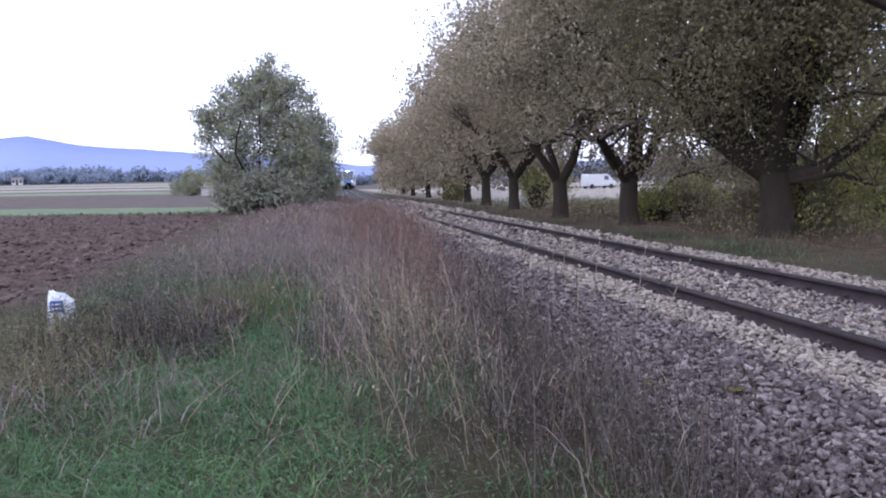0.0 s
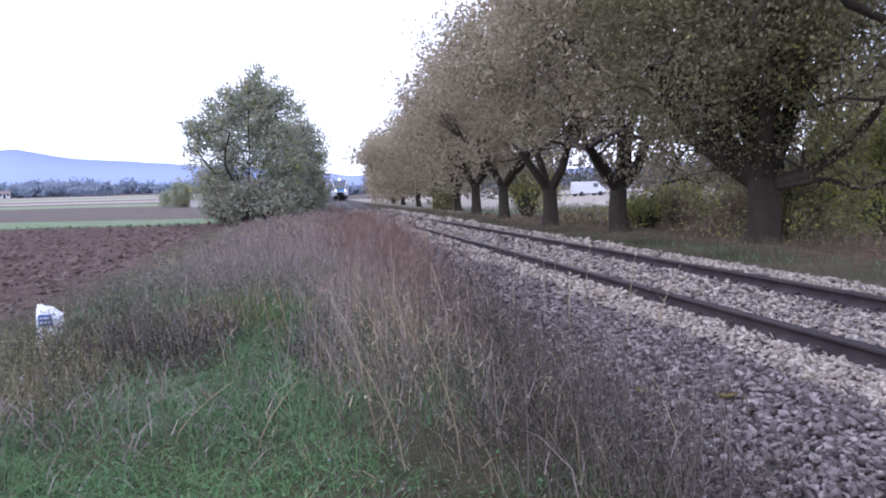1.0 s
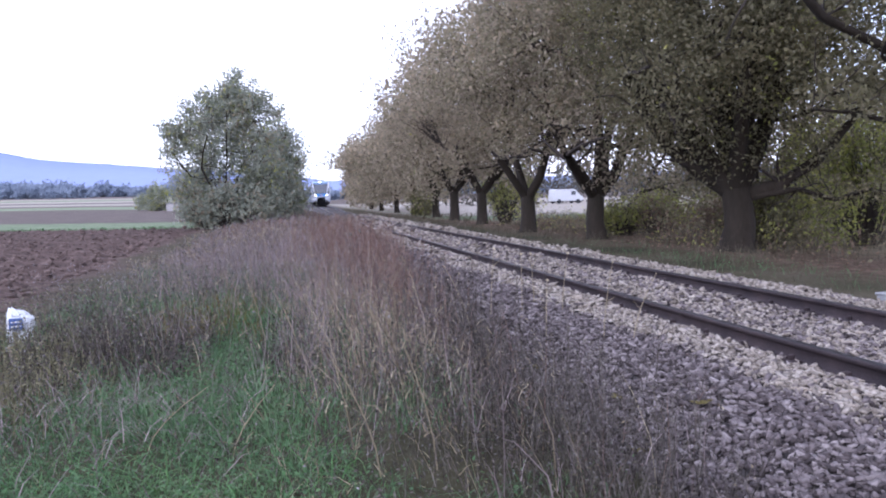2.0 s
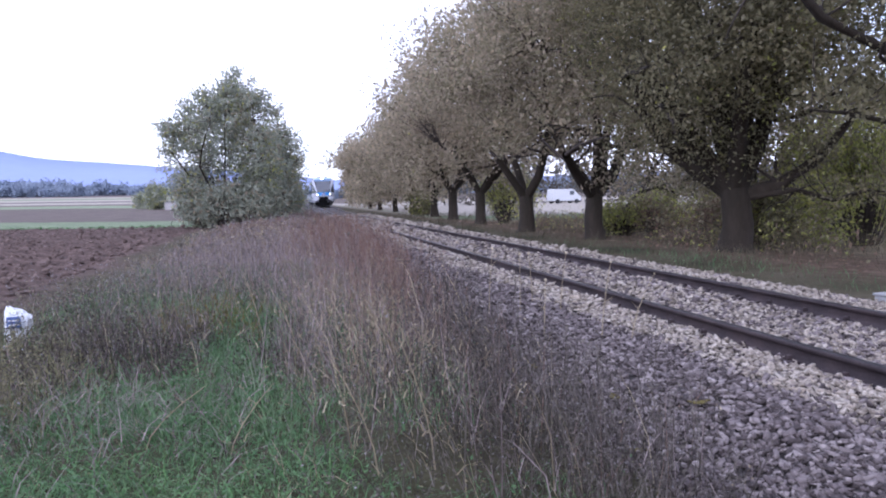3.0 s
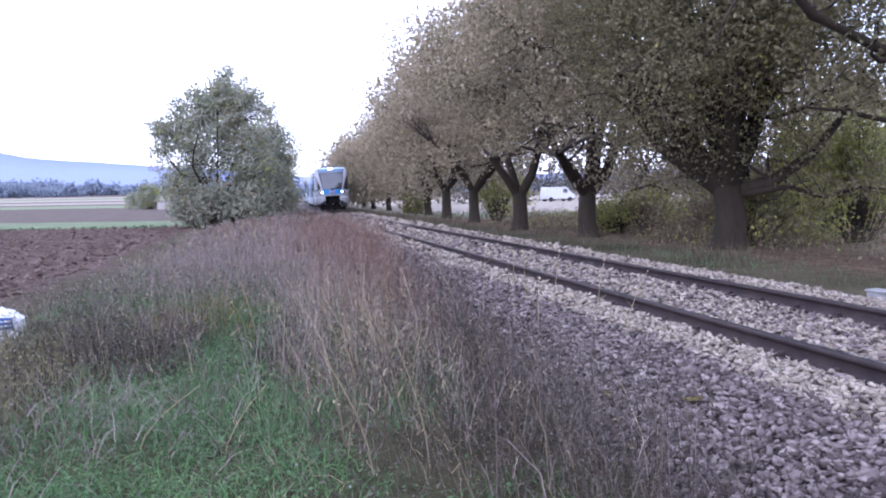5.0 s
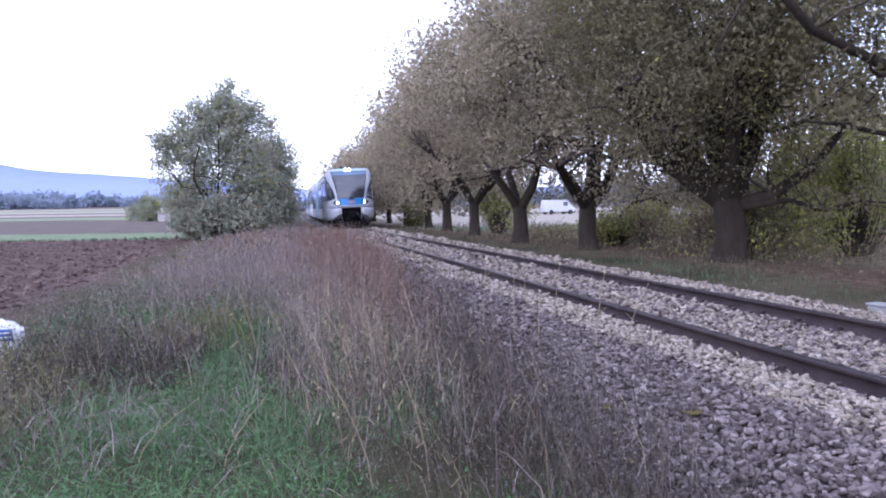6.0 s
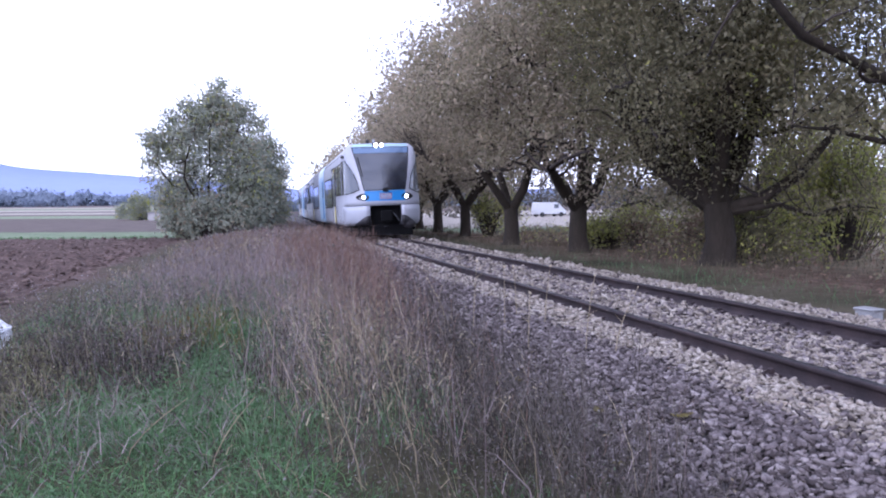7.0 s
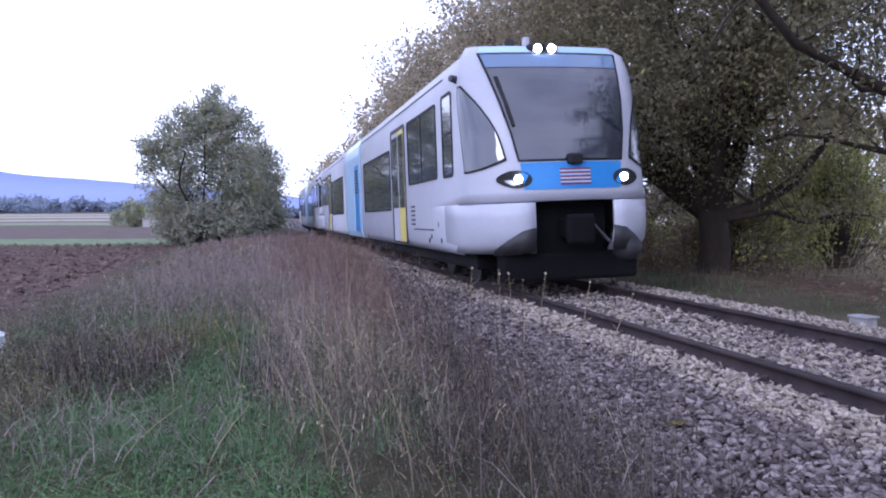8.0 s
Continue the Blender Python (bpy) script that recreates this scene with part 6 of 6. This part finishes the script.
def stalk(x, y, top, lean, heading, material, label, head=0.0, r=0.0058):
    """One tall dry stalk that stands out, with a seed head."""
    d = x - float(line_x(y))
    z = float(land_z(x, y)) if d < -3.0 else max(float(land_z(x, y)), float(rail_z(y, d) + bed_height(d)))
    t = thing("weed_stalk", label, "stalk", (x, y, z - 0.02), group="tall dry stalks")
    hx, hy = math.cos(heading), math.sin(heading)
    chain = [(np.array([hx * lean * f ** 1.7, hy * lean * f ** 1.7, top * f]), r * (1 - 0.6 * f)) for f in (0, 0.25, 0.5, 0.75, 1.0)]
    V, F = tubes([chain], 5)
    put("stem", np_mesh("stem", V, F), material, t)
    rng = np.random.default_rng(int(abs(x * 100 + y * 37)))
    if head:
        bm = bmesh.new()
        bmesh.ops.create_icosphere(bm, subdivisions=2, radius=head * 0.62)
        for v in bm.verts:
            v.co = v.co * (0.8 + 0.5 * noise.noise(v.co * 1.6 / head)) + Vector(chain[-1][0])
        part("seed_head", bm, material, t, "withered seed head")
    for k in range(3):
        f = rng.uniform(0.4, 0.85)
        i = chain[int(f * 4)][0]
        a = rng.uniform(0, 6.28)
        c = limb_chain(rng, i, (math.cos(a), math.sin(a), 0.9), top * rng.uniform(0.12, 0.25), r * 0.5, r * 0.2, 3, 0.1, 0.15)
        V, F = tubes([c], 4)
        put("side_twig", np_mesh("side_twig", V, F), material, t)


def rear_grass():
    rng = np.random.default_rng(109)
    P = scatter(rng, 5000, -4.0, 1.4, -5.0, 2.6, lambda x, y: 0.4 + 0.6 * patch(x, y, 1.4, 3.0))
    n = len(P)
    blades("trodden_grass", "short trodden green grass where one stands", rng, P, rng.uniform(0.06, 0.18, n), rng.uniform(0.005, 0.010, n), rng.uniform(0.2, 1.4, n), M_GRASS)


def tall_stalks():
    pale, dark = "pale straw stalk standing out of the weeds", "dark dry stalk with a seed head above the weeds"
    for x, y, top, lean, h, m, lab, head in (
            (0.52, 4.3, 0.75, 0.30, 2.8, M_TAN, pale, 0), (0.86, 4.35, 0.80, 0.22, 2.6, M_TAN, pale, 0), (0.25, 4.6, 0.6, 0.35, 2.5, M_DARKWEED, dark, 0.02),
            (1.35, 6.6, 0.85, 0.2, 2.4, M_DARKWEED, dark, 0.035), (1.05, 12.3, 1.05, 0.05, 1, M_DARKWEED, dark, 0.05), (1.30, 12.8, 1.08, 0.05, 2, M_DARKWEED, dark, 0.05),
            (2.9, 6.6, 0.75, 0.10, 0.2, M_TAN, pale, 0.02), (3.1, 6.4, 0.62, 0.28, 0.3, M_TAN, pale, 0.015), (2.75, 7.8, 0.7, 0.12, 1.2, M_DARKWEED, dark, 0.025),
            (2.6, 8.4, 0.8, 0.1, 0.5, M_DARKWEED, dark, 0.025), (2.2, 6.9, 0.9, 0.12, 1.8, M_DARKWEED, dark, 0.02), (-0.35, 4.9, 0.45, 0.30, 0.4, M_TAN, pale, 0),
            (-0.9, 5.2, 0.4, 0.4, 0.2, M_TAN, pale, 0), (0.15, 7.4, 0.75, 0.25, 2.9, M_TAN, pale, 0.012), (-0.2, 8.3, 0.8, 0.2, 2.7, M_TAN, pale, 0.012),
            (1.75, 4.6, 0.7, 0.15, 2.0, M_DARKWEED, dark, 0.02), (1.95, 5.1, 0.65, 0.1, 1.0, M_DARKWEED, dark, 0.02), (2.45, 8.9, 0.85, 0.06, 0.4, M_TAN, pale, 0.03), (2.75, 8.6, 0.72, 0.05, 1.4, M_TAN, pale, 0.03), (3.0, 8.9, 0.66, 0.05, 2.2, M_TAN, pale, 0.032),
            (3.1, 8.2, 0.70, 0.08, 0.3, M_TAN, pale, 0.03), (2.0, 8.0, 0.88, 0.3, 2.9, M_TAN, pale, 0.02), (2.55, 7.2, 0.60, 0.05, 0.9, M_TAN, pale, 0.028)):
        stalk(x, y, top, lean, h, m, lab, head)


def loose_stones():
    """The nearest stones of the shoulder, each by itself, lying on the ballast."""
    rng = np.random.default_rng(106)
    holder = bpy.data.objects["ballast_bed"]
    kinds = []
    for k in range(8):
        V, F = chips(rng, np.zeros((1, 3)), np.array([1.0]))
        me = np_mesh("stone", V, F)
        me.materials.append(M_STONE_OBJ)
        kinds.append(me)
    P, d = ballast_points(rng, 620, 2.8, 5.6, -2.7, -1.5)
    for p in P[:290]:
        ob = new("stone", kinds[rng.integers(8)])
        ob.parent = holder
        s = rng.uniform(0.036, 0.058)
        ob.matrix_basis = Matrix.Translation((p[0], p[1], p[2] + 0.022)) @ Euler((rng.uniform(-0.3, 0.3), rng.uniform(-0.3, 0.3), rng.uniform(0, 6.28))).to_matrix().to_4x4() @ Matrix.Scale(s, 4)


def fallen_leaves():
    rng = np.random.default_rng(107)
    for x, y in ((2.05, 4.15), (2.3, 5.0), (1.8, 3.7), (2.6, 4.4), (2.15, 6.3)):
        d = x - float(line_x(y))
        t = thing("fallen_leaf", "yellowed leaf lying on the ballast stones", "leaf", (x, y, float(rail_z(y, d) + bed_height(d)) + 0.045), float(rng.uniform(0, 360)), "fallen leaves")
        rows = [[Vector((0.045 * w * u, 0.075 * f, 0.012 * abs(u) + 0.02 * f * f)) for u in (-1, 0, 1)] for f, w in ((-1, 0.1), (-0.4, 0.8), (0.2, 0.9), (1, 0.08))]
        part("blade", sheet(rows), M_YELLOWHERB, t)
        part("leaf_stem", cyl((0, -0.075, 0.012), (0, -0.12, 0.0), 0.002, 0.002, 5), M_TWIG, t)


green_grass()
dry_weeds()
curled_blades()
understorey()
field_margin()
right_verge()
scrub()
clods()
rear_grass()
tall_stalks()
fallen_leaves()
loose_stones()


def motions():
    rows, rows2 = [], []
    for i in range(33):
        t = i * 0.25
        y = 10.863 + 19.344 * (8 - t) - 0.5 * 0.24625 * (8 - t) ** 2
        for r, off in ((rows, 0.0), (rows2, 32.2)):
            yy = y + off
            a = math.degrees(math.atan2(line_x(yy + 26) - line_x(yy + 4), 22))
            r.append((t, pose(line_x(yy + 4) - 4 * math.tan(radians(a)), yy, rail_z(yy), math.degrees(math.atan((rail_z(yy + 26) - rail_z(yy + 4)) / 22)), -math.degrees(math.atan(CANT / GAUGE)), -a)))
    walk(train, rows)
    walk(train_rear, rows2)


motions()
